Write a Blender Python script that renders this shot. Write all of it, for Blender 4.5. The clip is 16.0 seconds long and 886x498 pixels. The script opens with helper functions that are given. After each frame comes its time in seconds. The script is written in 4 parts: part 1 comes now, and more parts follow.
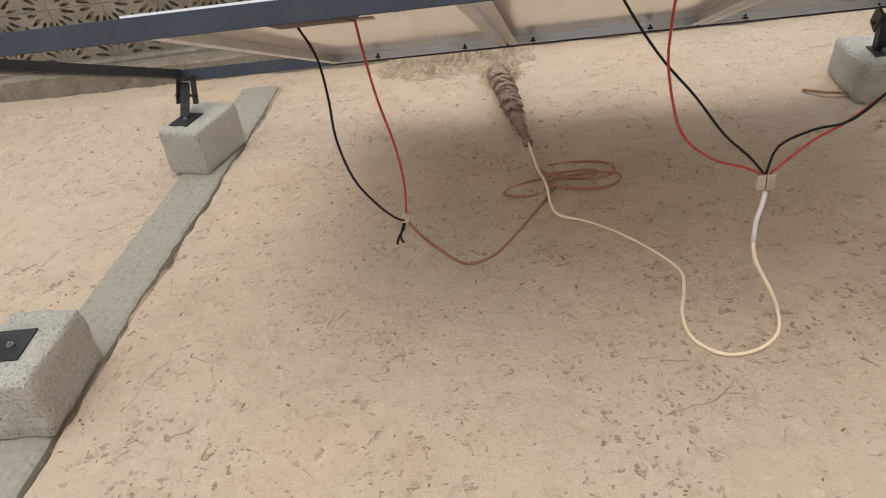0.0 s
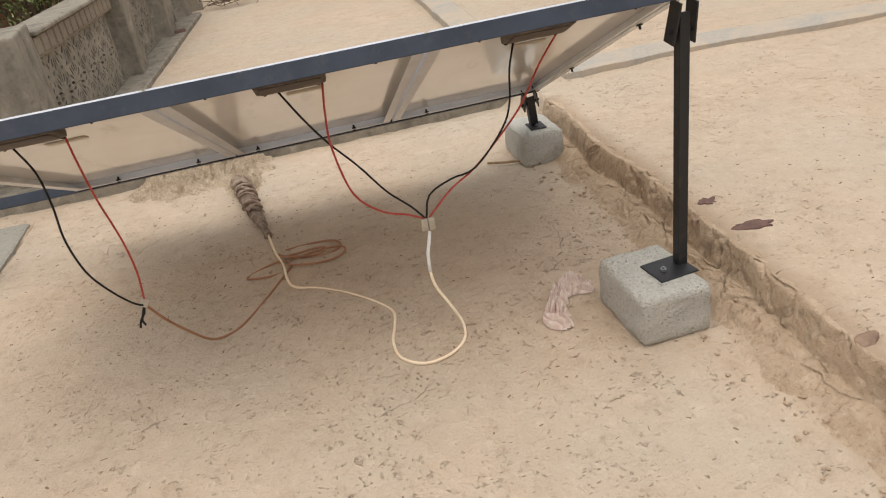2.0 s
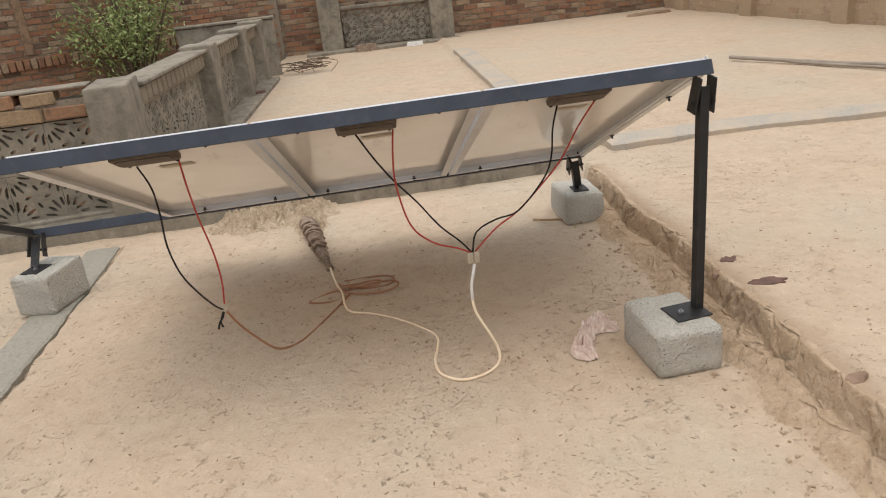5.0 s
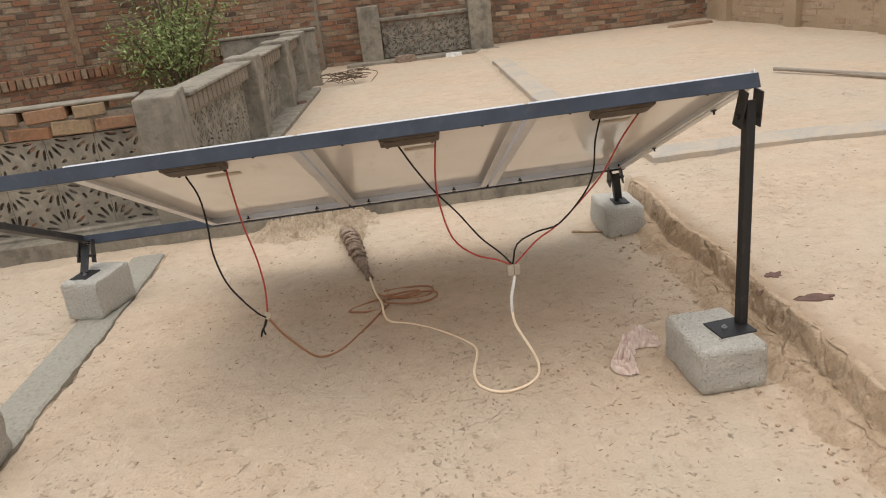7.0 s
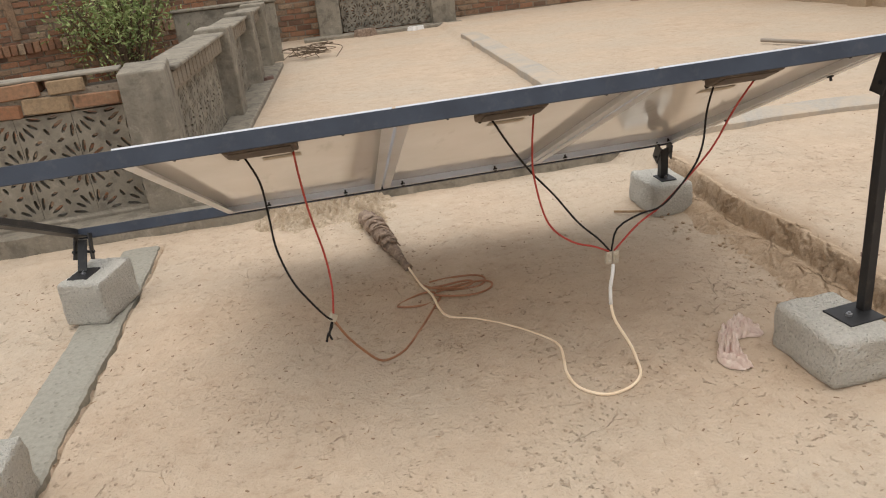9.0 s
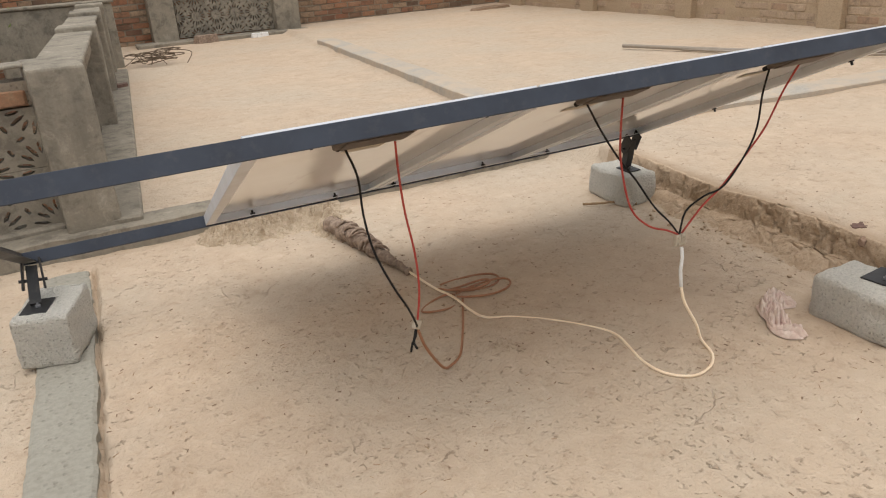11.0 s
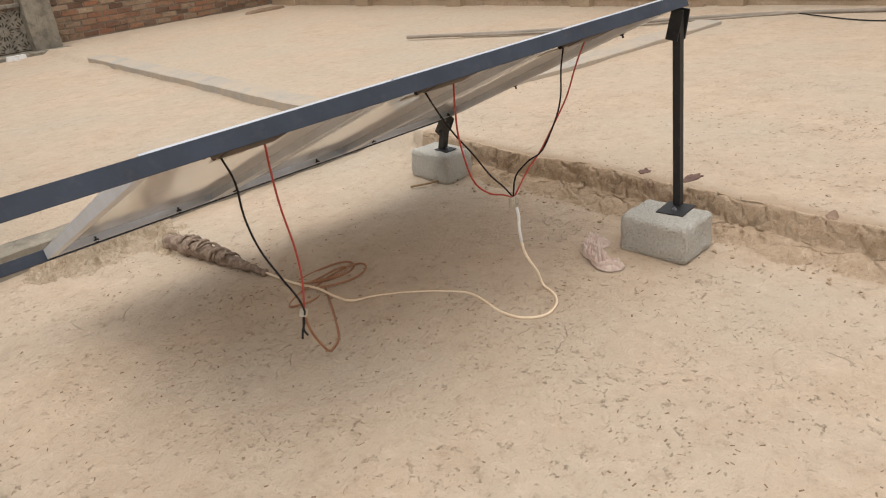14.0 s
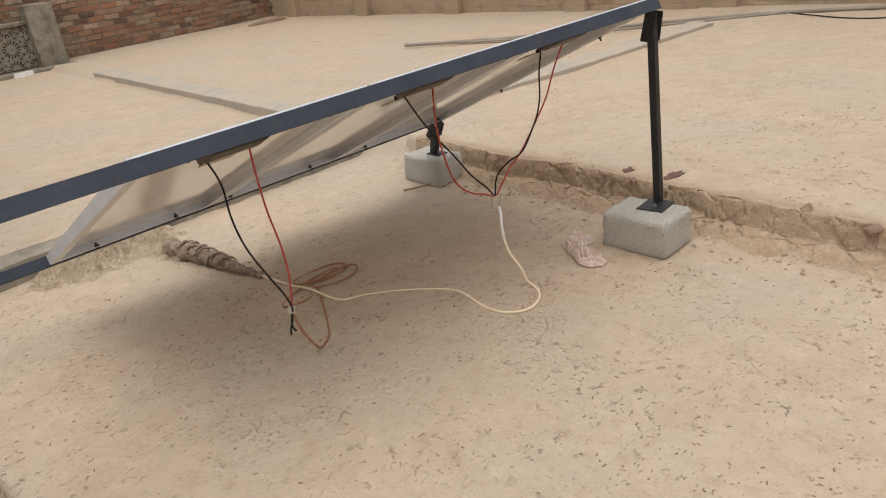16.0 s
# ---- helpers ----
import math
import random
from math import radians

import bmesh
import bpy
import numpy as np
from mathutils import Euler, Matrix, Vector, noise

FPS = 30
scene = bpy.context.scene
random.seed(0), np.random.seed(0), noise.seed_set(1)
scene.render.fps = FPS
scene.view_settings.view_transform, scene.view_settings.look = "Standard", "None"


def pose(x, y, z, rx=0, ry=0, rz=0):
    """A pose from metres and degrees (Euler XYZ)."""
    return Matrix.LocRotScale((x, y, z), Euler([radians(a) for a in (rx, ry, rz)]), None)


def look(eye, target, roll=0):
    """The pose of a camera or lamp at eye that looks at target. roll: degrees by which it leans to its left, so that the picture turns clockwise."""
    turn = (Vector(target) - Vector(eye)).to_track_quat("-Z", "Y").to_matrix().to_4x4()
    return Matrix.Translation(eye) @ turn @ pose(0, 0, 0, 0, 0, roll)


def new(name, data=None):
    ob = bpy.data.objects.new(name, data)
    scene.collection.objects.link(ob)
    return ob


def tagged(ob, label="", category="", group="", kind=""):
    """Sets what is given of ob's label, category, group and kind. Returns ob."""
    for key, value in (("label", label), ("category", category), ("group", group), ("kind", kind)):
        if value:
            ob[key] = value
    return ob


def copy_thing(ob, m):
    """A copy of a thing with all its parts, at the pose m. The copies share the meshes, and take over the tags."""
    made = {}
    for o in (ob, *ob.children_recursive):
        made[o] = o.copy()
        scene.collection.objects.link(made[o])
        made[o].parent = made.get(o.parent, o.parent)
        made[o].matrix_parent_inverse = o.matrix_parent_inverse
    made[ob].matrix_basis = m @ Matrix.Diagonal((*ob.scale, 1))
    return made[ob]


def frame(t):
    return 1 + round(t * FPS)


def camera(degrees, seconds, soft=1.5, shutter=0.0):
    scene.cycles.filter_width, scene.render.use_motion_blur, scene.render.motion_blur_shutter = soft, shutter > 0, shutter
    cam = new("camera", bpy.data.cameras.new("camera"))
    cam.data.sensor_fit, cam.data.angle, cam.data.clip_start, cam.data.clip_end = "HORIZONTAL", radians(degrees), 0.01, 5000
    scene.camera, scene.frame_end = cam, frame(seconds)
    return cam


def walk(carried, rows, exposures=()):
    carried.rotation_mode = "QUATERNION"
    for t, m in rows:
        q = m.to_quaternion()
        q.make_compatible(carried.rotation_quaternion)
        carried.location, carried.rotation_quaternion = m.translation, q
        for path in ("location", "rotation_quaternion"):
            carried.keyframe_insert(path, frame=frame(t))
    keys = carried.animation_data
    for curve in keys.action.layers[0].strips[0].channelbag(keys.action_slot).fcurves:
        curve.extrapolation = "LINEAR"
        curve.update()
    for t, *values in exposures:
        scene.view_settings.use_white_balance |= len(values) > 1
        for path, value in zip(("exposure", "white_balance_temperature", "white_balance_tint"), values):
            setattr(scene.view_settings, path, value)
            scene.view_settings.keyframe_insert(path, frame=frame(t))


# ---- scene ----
cam = camera(62.0, 16.0, 1.1)
PATH = [
    (0, (0.187, 0.135, 1.292), (0.052, 1.771, 0.149), -8.5),
    (0.3, (0.283, 0.049, 1.296), (0.417, 1.741, 0.24), -9.4),
    (0.5, (0.31, 0.031, 1.292), (0.694, 1.689, 0.242), -7.1),
    (1, (0.415, -0.186, 1.28), (0.866, 1.453, 0.227), -7.6),
    (1.5, (0.437, -0.295, 1.294), (0.877, 1.38, 0.294), -10.4),
    (2, (0.397, -0.331, 1.309), (0.808, 1.391, 0.379), -8.9),
    (2.5, (0.342, -0.4, 1.321), (0.686, 1.359, 0.433), -9.4),
    (3, (0.334, -0.47, 1.324), (0.758, 1.317, 0.534), -7.2),
    (3.5, (0.324, -0.559, 1.334), (0.766, 1.231, 0.561), -5.5),
    (3.7, (0.314, -0.592, 1.322), (0.692, 1.212, 0.545), -5.6),
    (5.8, (0.323, -0.671, 1.315), (0.648, 1.169, 0.601), -6.2),
    (6, (0.313, -0.674, 1.332), (0.647, 1.159, 0.607), -6.0),
    (6.5, (0.306, -0.668, 1.331), (0.597, 1.178, 0.619), -7.2),
    (7, (0.301, -0.665, 1.327), (0.539, 1.193, 0.627), -6.4),
    (7.5, (0.274, -0.655, 1.322), (0.538, 1.204, 0.634), -2.6),
    (8, (0.151, -0.497, 1.309), (0.471, 1.334, 0.572), -7.3),
    (8.5, (0.032, -0.348, 1.311), (0.406, 1.464, 0.552), -8.7),
    (9, (-0.115, -0.28, 1.297), (0.282, 1.522, 0.526), -6.0),
    (9.2, (-0.214, -0.26, 1.293), (0.332, 1.514, 0.547), -4.7),
    (11.3, (-0.927, 0.211, 1.254), (0.071, 1.745, 0.448), -3.7),
    (11.5, (-1.009, 0.263, 1.269), (0.098, 1.699, 0.425), -3.6),
    (12, (-1.098, 0.326, 1.31), (0.17, 1.626, 0.473), -2.8),
    (12.5, (-1.122, 0.321, 1.319), (0.198, 1.595, 0.521), -2.1),
    (13, (-1.138, 0.294, 1.322), (0.238, 1.536, 0.57), -1.2),
    (13.5, (-1.115, 0.236, 1.313), (0.233, 1.487, 0.526), -2.3),
    (14, (-1.09, 0.084, 1.309), (0.198, 1.37, 0.481), -6.1),
    (14.5, (-1.116, 0.0, 1.311), (0.15, 1.32, 0.501), -4.8),
    (15, (-1.101, -0.039, 1.305), (0.188, 1.248, 0.48), -6.1),
    (15.5, (-1.092, -0.049, 1.309), (0.195, 1.244, 0.491), -7.8),
    (16, (-1.104, -0.049, 1.311), (0.174, 1.26, 0.503), -7.5),
]
walk(cam, [(t, look(eye, target, roll)) for t, eye, target, roll in PATH],
     [(0, 0.16), (2, 0.24), (7, 0.25), (10, 0.23), (13, 0.28), (14, 0.23), (15, 0.12), (16, 0.11)])

# ---- light ----
world = bpy.data.worlds.new("overcast_sky")
scene.world = world
world.use_nodes = True
wn, wl = world.node_tree.nodes, world.node_tree.links
wn.clear()
sky = wn.new("ShaderNodeTexSky")
sky.sky_type = 'NISHITA'
sky.sun_disc = False
sky.sun_elevation = radians(81)
sky.sun_rotation = radians(230)
sky.dust_density = 6.0
sky.air_density = 1.4
haze = wn.new("ShaderNodeMixRGB")
haze.inputs[0].default_value = 0.72
haze.inputs[2].default_value = (8.0, 8.0, 8.0, 1)
bg = wn.new("ShaderNodeBackground")
bg.inputs[1].default_value = 0.131
wout = wn.new("ShaderNodeOutputWorld")
wl.new(sky.outputs[0], haze.inputs[1])
wl.new(haze.outputs[0], bg.inputs[0])
wl.new(bg.outputs[0], wout.inputs[0])

sun = new("sun", bpy.data.lights.new("sun", 'SUN'))
sun.data.energy = 0.88
sun.data.angle = radians(60)
sun.data.color = (1.0, 0.97, 0.92)
sun.matrix_world = look((-0.6, -0.5, 5.0), (0, 0, 0))


# ---- materials ----
def material(name, build):
    m = bpy.data.materials.new(name)
    m.use_nodes = True
    nt = m.node_tree
    nt.nodes.clear()
    out = nt.nodes.new("ShaderNodeOutputMaterial")
    bsdf = nt.nodes.new("ShaderNodeBsdfPrincipled")
    nt.links.new(bsdf.outputs[0], out.inputs[0])
    build(nt, bsdf)
    return m


def coords(nt, kind="Object", scale=(1, 1, 1), rot=(0, 0, 0)):
    tc = nt.nodes.new("ShaderNodeTexCoord")
    mp = nt.nodes.new("ShaderNodeMapping")
    mp.inputs["Scale"].default_value = scale
    mp.inputs["Rotation"].default_value = rot
    nt.links.new(tc.outputs[kind], mp.inputs[0])
    return mp.outputs[0]


def world_coords(nt, scale=(1, 1, 1), rot=(0, 0, 0)):
    g = nt.nodes.new("ShaderNodeNewGeometry")
    mp = nt.nodes.new("ShaderNodeMapping")
    mp.inputs["Scale"].default_value = scale
    mp.inputs["Rotation"].default_value = rot
    nt.links.new(g.outputs["Position"], mp.inputs[0])
    return mp.outputs[0]


def noise_tex(nt, vec, scale, detail=4, rough=0.55, distort=0.0):
    n = nt.nodes.new("ShaderNodeTexNoise")
    n.inputs["Scale"].default_value = scale
    n.inputs["Detail"].default_value = detail
    n.inputs["Roughness"].default_value = rough
    n.inputs["Distortion"].default_value = distort
    nt.links.new(vec, n.inputs["Vector"])
    return n.outputs[0]


def voronoi(nt, vec, scale, feature='F1', rand=1.0):
    n = nt.nodes.new("ShaderNodeTexVoronoi")
    n.feature = feature
    n.inputs["Scale"].default_value = scale
    n.inputs["Randomness"].default_value = rand
    nt.links.new(vec, n.inputs["Vector"])
    return n.outputs["Distance"]


def ramp(nt, val, stops):
    r = nt.nodes.new("ShaderNodeValToRGB")
    e = r.color_ramp.elements
    while len(e) < len(stops):
        e.new(0.5)
    for k, (p, c) in enumerate(stops):
        e[k].position = p
        e[k].color = (c, c, c, 1) if isinstance(c, (int, float)) else (*c, 1)
    nt.links.new(val, r.inputs[0])
    return r.outputs[0]


def mix(nt, fac, a, b, mode='MIX'):
    m = nt.nodes.new("ShaderNodeMixRGB")
    m.blend_type = mode
    for sock, v in ((m.inputs[0], fac), (m.inputs[1], a), (m.inputs[2], b)):
        if isinstance(v, (int, float)):
            sock.default_value = v if sock == m.inputs[0] else (v, v, v, 1)
        elif isinstance(v, tuple):
            sock.default_value = (*v, 1)
        else:
            nt.links.new(v, sock)
    return m.outputs[0]


def math_node(nt, op, a, b=0.0):
    m = nt.nodes.new("ShaderNodeMath")
    m.operation = op
    for sock, v in ((m.inputs[0], a), (m.inputs[1], b)):
        if isinstance(v, (int, float)):
            sock.default_value = v
        else:
            nt.links.new(v, sock)
    return m.outputs[0]


def bump(nt, bsdf, height, dist, strength=1.0):
    b = nt.nodes.new("ShaderNodeBump")
    b.inputs["Strength"].default_value = strength
    b.inputs["Distance"].default_value = dist
    nt.links.new(height, b.inputs["Height"])
    nt.links.new(b.outputs[0], bsdf.inputs["Normal"])


def zone(nt, x0, slope, y0, half, soft):
    """1 near the line x = x0 + slope * (y - y0), fading out."""
    g = nt.nodes.new("ShaderNodeNewGeometry")
    sep = nt.nodes.new("ShaderNodeSeparateXYZ")
    nt.links.new(g.outputs["Position"], sep.inputs[0])
    line = math_node(nt, 'ADD', math_node(nt, 'MULTIPLY', math_node(nt, 'SUBTRACT', sep.outputs[1], y0), slope), x0)
    d = math_node(nt, 'ABSOLUTE', math_node(nt, 'SUBTRACT', sep.outputs[0], line))
    on = ramp(nt, d, [(half, 1.0), (half + soft, 0.0)])
    return math_node(nt, 'MULTIPLY', on, math_node(nt, 'LESS_THAN', sep.outputs[1], 3.1))


def mud_build(nt, bsdf):
    p = world_coords(nt)
    big = noise_tex(nt, p, 0.9, 5, 0.6)
    mid = noise_tex(nt, p, 5.0, 6, 0.62, 0.3)
    mot = noise_tex(nt, p, 16.0, 6, 0.72, 0.15)
    fine = noise_tex(nt, p, 60.0, 4, 0.7)
    col = mix(nt, ramp(nt, mid, [(0.3, 0.0), (0.72, 1.0)]), (0.475, 0.366, 0.264), (0.565, 0.446, 0.33))
    col = mix(nt, ramp(nt, big, [(0.42, 0.0), (0.62, 0.9)]), col, (0.50, 0.415, 0.318))
    # Hollows darker, high spots paler: shading of the relief put into the colour.
    col = mix(nt, ramp(nt, mot, [(0.30, 0.55), (0.46, 0.0)]), col, (0.37, 0.268, 0.182))
    col = mix(nt, ramp(nt, mot, [(0.54, 0.0), (0.74, 0.5)]), col, (0.64, 0.53, 0.41))
    col = mix(nt, ramp(nt, fine, [(0.28, 0.5), (0.38, 0.0)]), col, (0.27, 0.19, 0.125))
    # straw and grit pressed into the plaster
    pa = world_coords(nt, (1.0, 2.4, 1.0), (0, 0, 0.6))
    pa = mix(nt, 0.005, pa, noise_color(nt, p, 60.0))
    specks = ramp(nt, voronoi(nt, pa, 30.0), [(0.10, 1.0), (0.17, 0.0)])
    where = ramp(nt, noise_tex(nt, p, 6.0, 4, 0.7), [(0.47, 0.0), (0.60, 1.0)])
    speck = math_node(nt, 'MULTIPLY', specks, where)
    col = mix(nt, math_node(nt, 'MULTIPLY', speck, 0.42), col, (0.20, 0.135, 0.085))
    pc = world_coords(nt, (1.7, 1.0, 1.0), (0, 0, 0.25))
    pc = mix(nt, 0.006, pc, noise_color(nt, p, 60.0))
    dents = ramp(nt, voronoi(nt, pc, 34.0), [(0.13, 1.0), (0.24, 0.0)])
    dents = math_node(nt, 'MULTIPLY', dents, ramp(nt, noise_tex(nt, p, 2.3, 5, 0.75), [(0.50, 0.0), (0.62, 1.0)]))
    col = mix(nt, math_node(nt, 'MULTIPLY', dents, 0.36), col, (0.22, 0.15, 0.095))
    pb = world_coords(nt, (2.6, 1.0, 1.0), (0, 0, -0.5))
    pale = ramp(nt, voronoi(nt, pb, 27.0), [(0.05, 1.0), (0.10, 0.0)])
    col = mix(nt, math_node(nt, 'MULTIPLY', pale, 0.4), col, (0.60, 0.51, 0.40))
    blobs = ramp(nt, noise_tex(nt, p, 34.0, 4, 0.65, 0.1), [(0.61, 0.0), (0.66, 1.0)])
    blobs = math_node(nt, 'MULTIPLY', blobs, ramp(nt, noise_tex(nt, p, 3.1, 4, 0.7), [(0.42, 0.0), (0.58, 1.0)]))
    col = mix(nt, math_node(nt, 'MULTIPLY', blobs, 0.36), col, (0.25, 0.172, 0.112))
    light = ramp(nt, noise_tex(nt, pb, 14.0, 5, 0.7, 0.2), [(0.60, 0.0), (0.70, 1.0)])
    col = mix(nt, math_node(nt, 'MULTIPLY', light, 0.32), col, (0.66, 0.55, 0.43))
    # hairline cracks, and a denser net of them along the crumbling step
    wobble = mix(nt, 0.14, p, noise_color(nt, p, 4.0))
    wobble = mix(nt, 0.018, wobble, noise_color(nt, p, 22.0))
    crack = ramp(nt, voronoi(nt, wobble, 4.6, 'DISTANCE_TO_EDGE'), [(0.0, 1.0), (0.010, 0.0)])
    cmask = ramp(nt, noise_tex(nt, p, 2.4, 4, 0.7), [(0.54, 0.0), (0.66, 1.0)])
    crackf = math_node(nt, 'MULTIPLY', crack, cmask)
    col = mix(nt, math_node(nt, 'MULTIPLY', crackf, 0.28), col, (0.22, 0.15, 0.10))
    net = ramp(nt, voronoi(nt, wobble, 8.0, 'DISTANCE_TO_EDGE'), [(0.0, 1.0), (0.022, 0.0)])
    broken = zone(nt, 1.595, 0.098, 0.6, 0.05, 0.08)
    netf = math_node(nt, 'MULTIPLY', math_node(nt, 'MULTIPLY', net, broken), ramp(nt, noise_tex(nt, p, 7.0, 3), [(0.46, 0.0), (0.60, 1.0)]))
    col = mix(nt, math_node(nt, 'MULTIPLY', broken, 0.75), col, (0.36, 0.26, 0.172))
    col = mix(nt, math_node(nt, 'MULTIPLY', netf, 0.14), col, (0.17, 0.115, 0.075))
    nt.links.new(col, bsdf.inputs["Base Color"])
    bsdf.inputs["Roughness"].default_value = 0.95
    bsdf.inputs["Specular IOR Level"].default_value = 0.15
    h = math_node(nt, 'ADD', mid, math_node(nt, 'MULTIPLY', fine, 0.30))
    h = math_node(nt, 'ADD', h, math_node(nt, 'MULTIPLY', mot, 0.8))
    h = math_node(nt, 'SUBTRACT', h, math_node(nt, 'MULTIPLY', speck, 0.5))
    h = math_node(nt, 'SUBTRACT', h, math_node(nt, 'MULTIPLY', dents, 0.35))
    h = math_node(nt, 'SUBTRACT', h, math_node(nt, 'MULTIPLY', blobs, 0.5))
    h = math_node(nt, 'SUBTRACT', h, math_node(nt, 'MULTIPLY', crackf, 0.35))
    h = math_node(nt, 'SUBTRACT', h, math_node(nt, 'MULTIPLY', netf, 0.4))
    bump(nt, bsdf, h, 0.018, 0.85)


def noise_color(nt, vec, scale):
    n = nt.nodes.new("ShaderNodeTexNoise")
    n.inputs["Scale"].default_value = scale
    nt.links.new(vec, n.inputs["Vector"])
    return n.outputs["Color"]


def concrete_build(base, dark, scale=1.0, grain=0.006, stain=0.6):
    def build(nt, bsdf):
        p = world_coords(nt)
        big = noise_tex(nt, p, 2.2 * scale, 6, 0.65, 0.4)
        fine = noise_tex(nt, p, 130.0 * scale, 3, 0.7)
        pits = ramp(nt, voronoi(nt, p, 95.0 * scale), [(0.12, 1.0), (0.28, 0.0)])
        col = mix(nt, ramp(nt, big, [(0.35, 0.0), (0.68, stain)]), base, dark)
        col = mix(nt, ramp(nt, fine, [(0.35, 0.25), (0.6, 0.0)]), col, tuple(c * 0.45 for c in dark))
        col = mix(nt, math_node(nt, 'MULTIPLY', pits, 0.24), col, tuple(c * 0.45 for c in dark))
        nt.links.new(col, bsdf.inputs["Base Color"])
        bsdf.inputs["Roughness"].default_value = 0.92
        bsdf.inputs["Specular IOR Level"].default_value = 0.2
        h = math_node(nt, 'SUBTRACT', fine, math_node(nt, 'MULTIPLY', pits, 0.8))
        bump(nt, bsdf, h, grain, 0.9)
    return build


def wall_concrete_build(nt, bsdf):
    p = world_coords(nt)
    big = noise_tex(nt, p, 1.6, 6, 0.65, 0.4)
    streak = noise_tex(nt, world_coords(nt, (6, 6, 0.9)), 1.0, 5, 0.65)
    fine = noise_tex(nt, p, 70.0, 4, 0.7)
    col = mix(nt, ramp(nt, big, [(0.35, 0.0), (0.7, 1.0)]), (0.31, 0.272, 0.212), (0.215, 0.19, 0.15))
    col = mix(nt, ramp(nt, streak, [(0.54, 0.0), (0.72, 0.5)]), col, (0.12, 0.105, 0.085))
    blot = noise_tex(nt, p, 7.0, 6, 0.72, 0.3)
    col = mix(nt, ramp(nt, blot, [(0.50, 0.0), (0.62, 0.75)]), col, (0.135, 0.118, 0.095))
    col = mix(nt, ramp(nt, blot, [(0.32, 0.7), (0.44, 0.0)]), col, (0.40, 0.355, 0.285))
    col = mix(nt, ramp(nt, fine, [(0.3, 0.3), (0.6, 0.0)]), col, (0.15, 0.13, 0.10))
    nt.links.new(col, bsdf.inputs["Base Color"])
    bsdf.inputs["Roughness"].default_value = 0.93
    bsdf.inputs["Specular IOR Level"].default_value = 0.2
    bump(nt, bsdf, math_node(nt, 'ADD', big, math_node(nt, 'MULTIPLY', fine, 0.25)), 0.012, 0.7)


def brick_build(stops, dirt):
    def build(nt, bsdf):
        info = nt.nodes.new("ShaderNodeObjectInfo")
        geo = nt.nodes.new("ShaderNodeNewGeometry")
        rnd = math_node(nt, 'FRACT', math_node(nt, 'ADD', info.outputs["Random"], geo.outputs["Random Per Island"]))
        p = world_coords(nt)
        col = ramp(nt, rnd, stops)
        big = noise_tex(nt, p, 1.1, 5, 0.65, 0.5)
        fine = noise_tex(nt, p, 45.0, 5, 0.7)
        col = mix(nt, ramp(nt, big, [(0.42, 0.0), (0.66, 0.6)]), col, dirt)
        blot = noise_tex(nt, p, 9.0, 4, 0.7)
        col = mix(nt, ramp(nt, blot, [(0.54, 0.0), (0.70, 0.75)]), col, tuple(c * 0.35 for c in dirt))
        col = mix(nt, ramp(nt, blot, [(0.26, 0.6), (0.40, 0.0)]), col, tuple(min(1, c * 1.5) for c in dirt))
        col = mix(nt, ramp(nt, fine, [(0.35, 0.5), (0.62, 0.0)]), col, tuple(c * 0.55 for c in dirt))
        nt.links.new(col, bsdf.inputs["Base Color"])
        bsdf.inputs["Roughness"].default_value = 0.95
        bsdf.inputs["Specular IOR Level"].default_value = 0.15
        bump(nt, bsdf, fine, 0.006, 0.8)
    return build


def paint_build(col, dark, rough=0.45, metal=0.0, scratch=0.35):
    def build(nt, bsdf):
        p = world_coords(nt)
        big = noise_tex(nt, p, 7.0, 5, 0.6)
        fine = noise_tex(nt, p, 90.0, 3, 0.6)
        c = mix(nt, ramp(nt, big, [(0.38, 0.0), (0.7, 0.8)]), col, dark)
        dust = ramp(nt, noise_tex(nt, p, 22.0, 6, 0.7), [(0.54, 0.0), (0.74, scratch)])
        c = mix(nt, dust, c, (0.36, 0.30, 0.23))
        nt.links.new(c, bsdf.inputs["Base Color"])
        nt.links.new(ramp(nt, big, [(0.3, rough - 0.08), (0.7, rough + 0.12)]), bsdf.inputs["Roughness"])
        bsdf.inputs["Metallic"].default_value = metal
        bump(nt, bsdf, fine, 0.0008, 0.4)
    return build


def backsheet_build(nt, bsdf):
    p = world_coords(nt)
    big = noise_tex(nt, p, 3.0, 5, 0.6, 0.6)
    smear = noise_tex(nt, world_coords(nt, (7, 1.5, 1.5)), 1.6, 4, 0.6)
    c = mix(nt, ramp(nt, big, [(0.35, 0.0), (0.7, 1.0)]), (0.88, 0.86, 0.83), (0.80, 0.77, 0.72))
    c = mix(nt, ramp(nt, smear, [(0.60, 0.0), (0.76, 0.45)]), c, (0.40, 0.35, 0.29))
    nt.links.new(c, bsdf.inputs["Base Color"])
    nt.links.new(ramp(nt, big, [(0.3, 0.05), (0.7, 0.13)]), bsdf.inputs["Roughness"])
    bsdf.inputs["Specular IOR Level"].default_value = 0.7


def alu_build(nt, bsdf):
    p = world_coords(nt)
    big = noise_tex(nt, p, 6.0, 5, 0.6)
    brush = noise_tex(nt, world_coords(nt, (4, 90, 90)), 2.0, 3, 0.6)
    c = mix(nt, ramp(nt, big, [(0.4, 0.0), (0.75, 0.45)]), (0.80, 0.81, 0.83), (0.58, 0.55, 0.50))
    nt.links.new(c, bsdf.inputs["Base Color"])
    bsdf.inputs["Metallic"].default_value = 0.5
    nt.links.new(ramp(nt, brush, [(0.3, 0.36), (0.7, 0.52)]), bsdf.inputs["Roughness"])


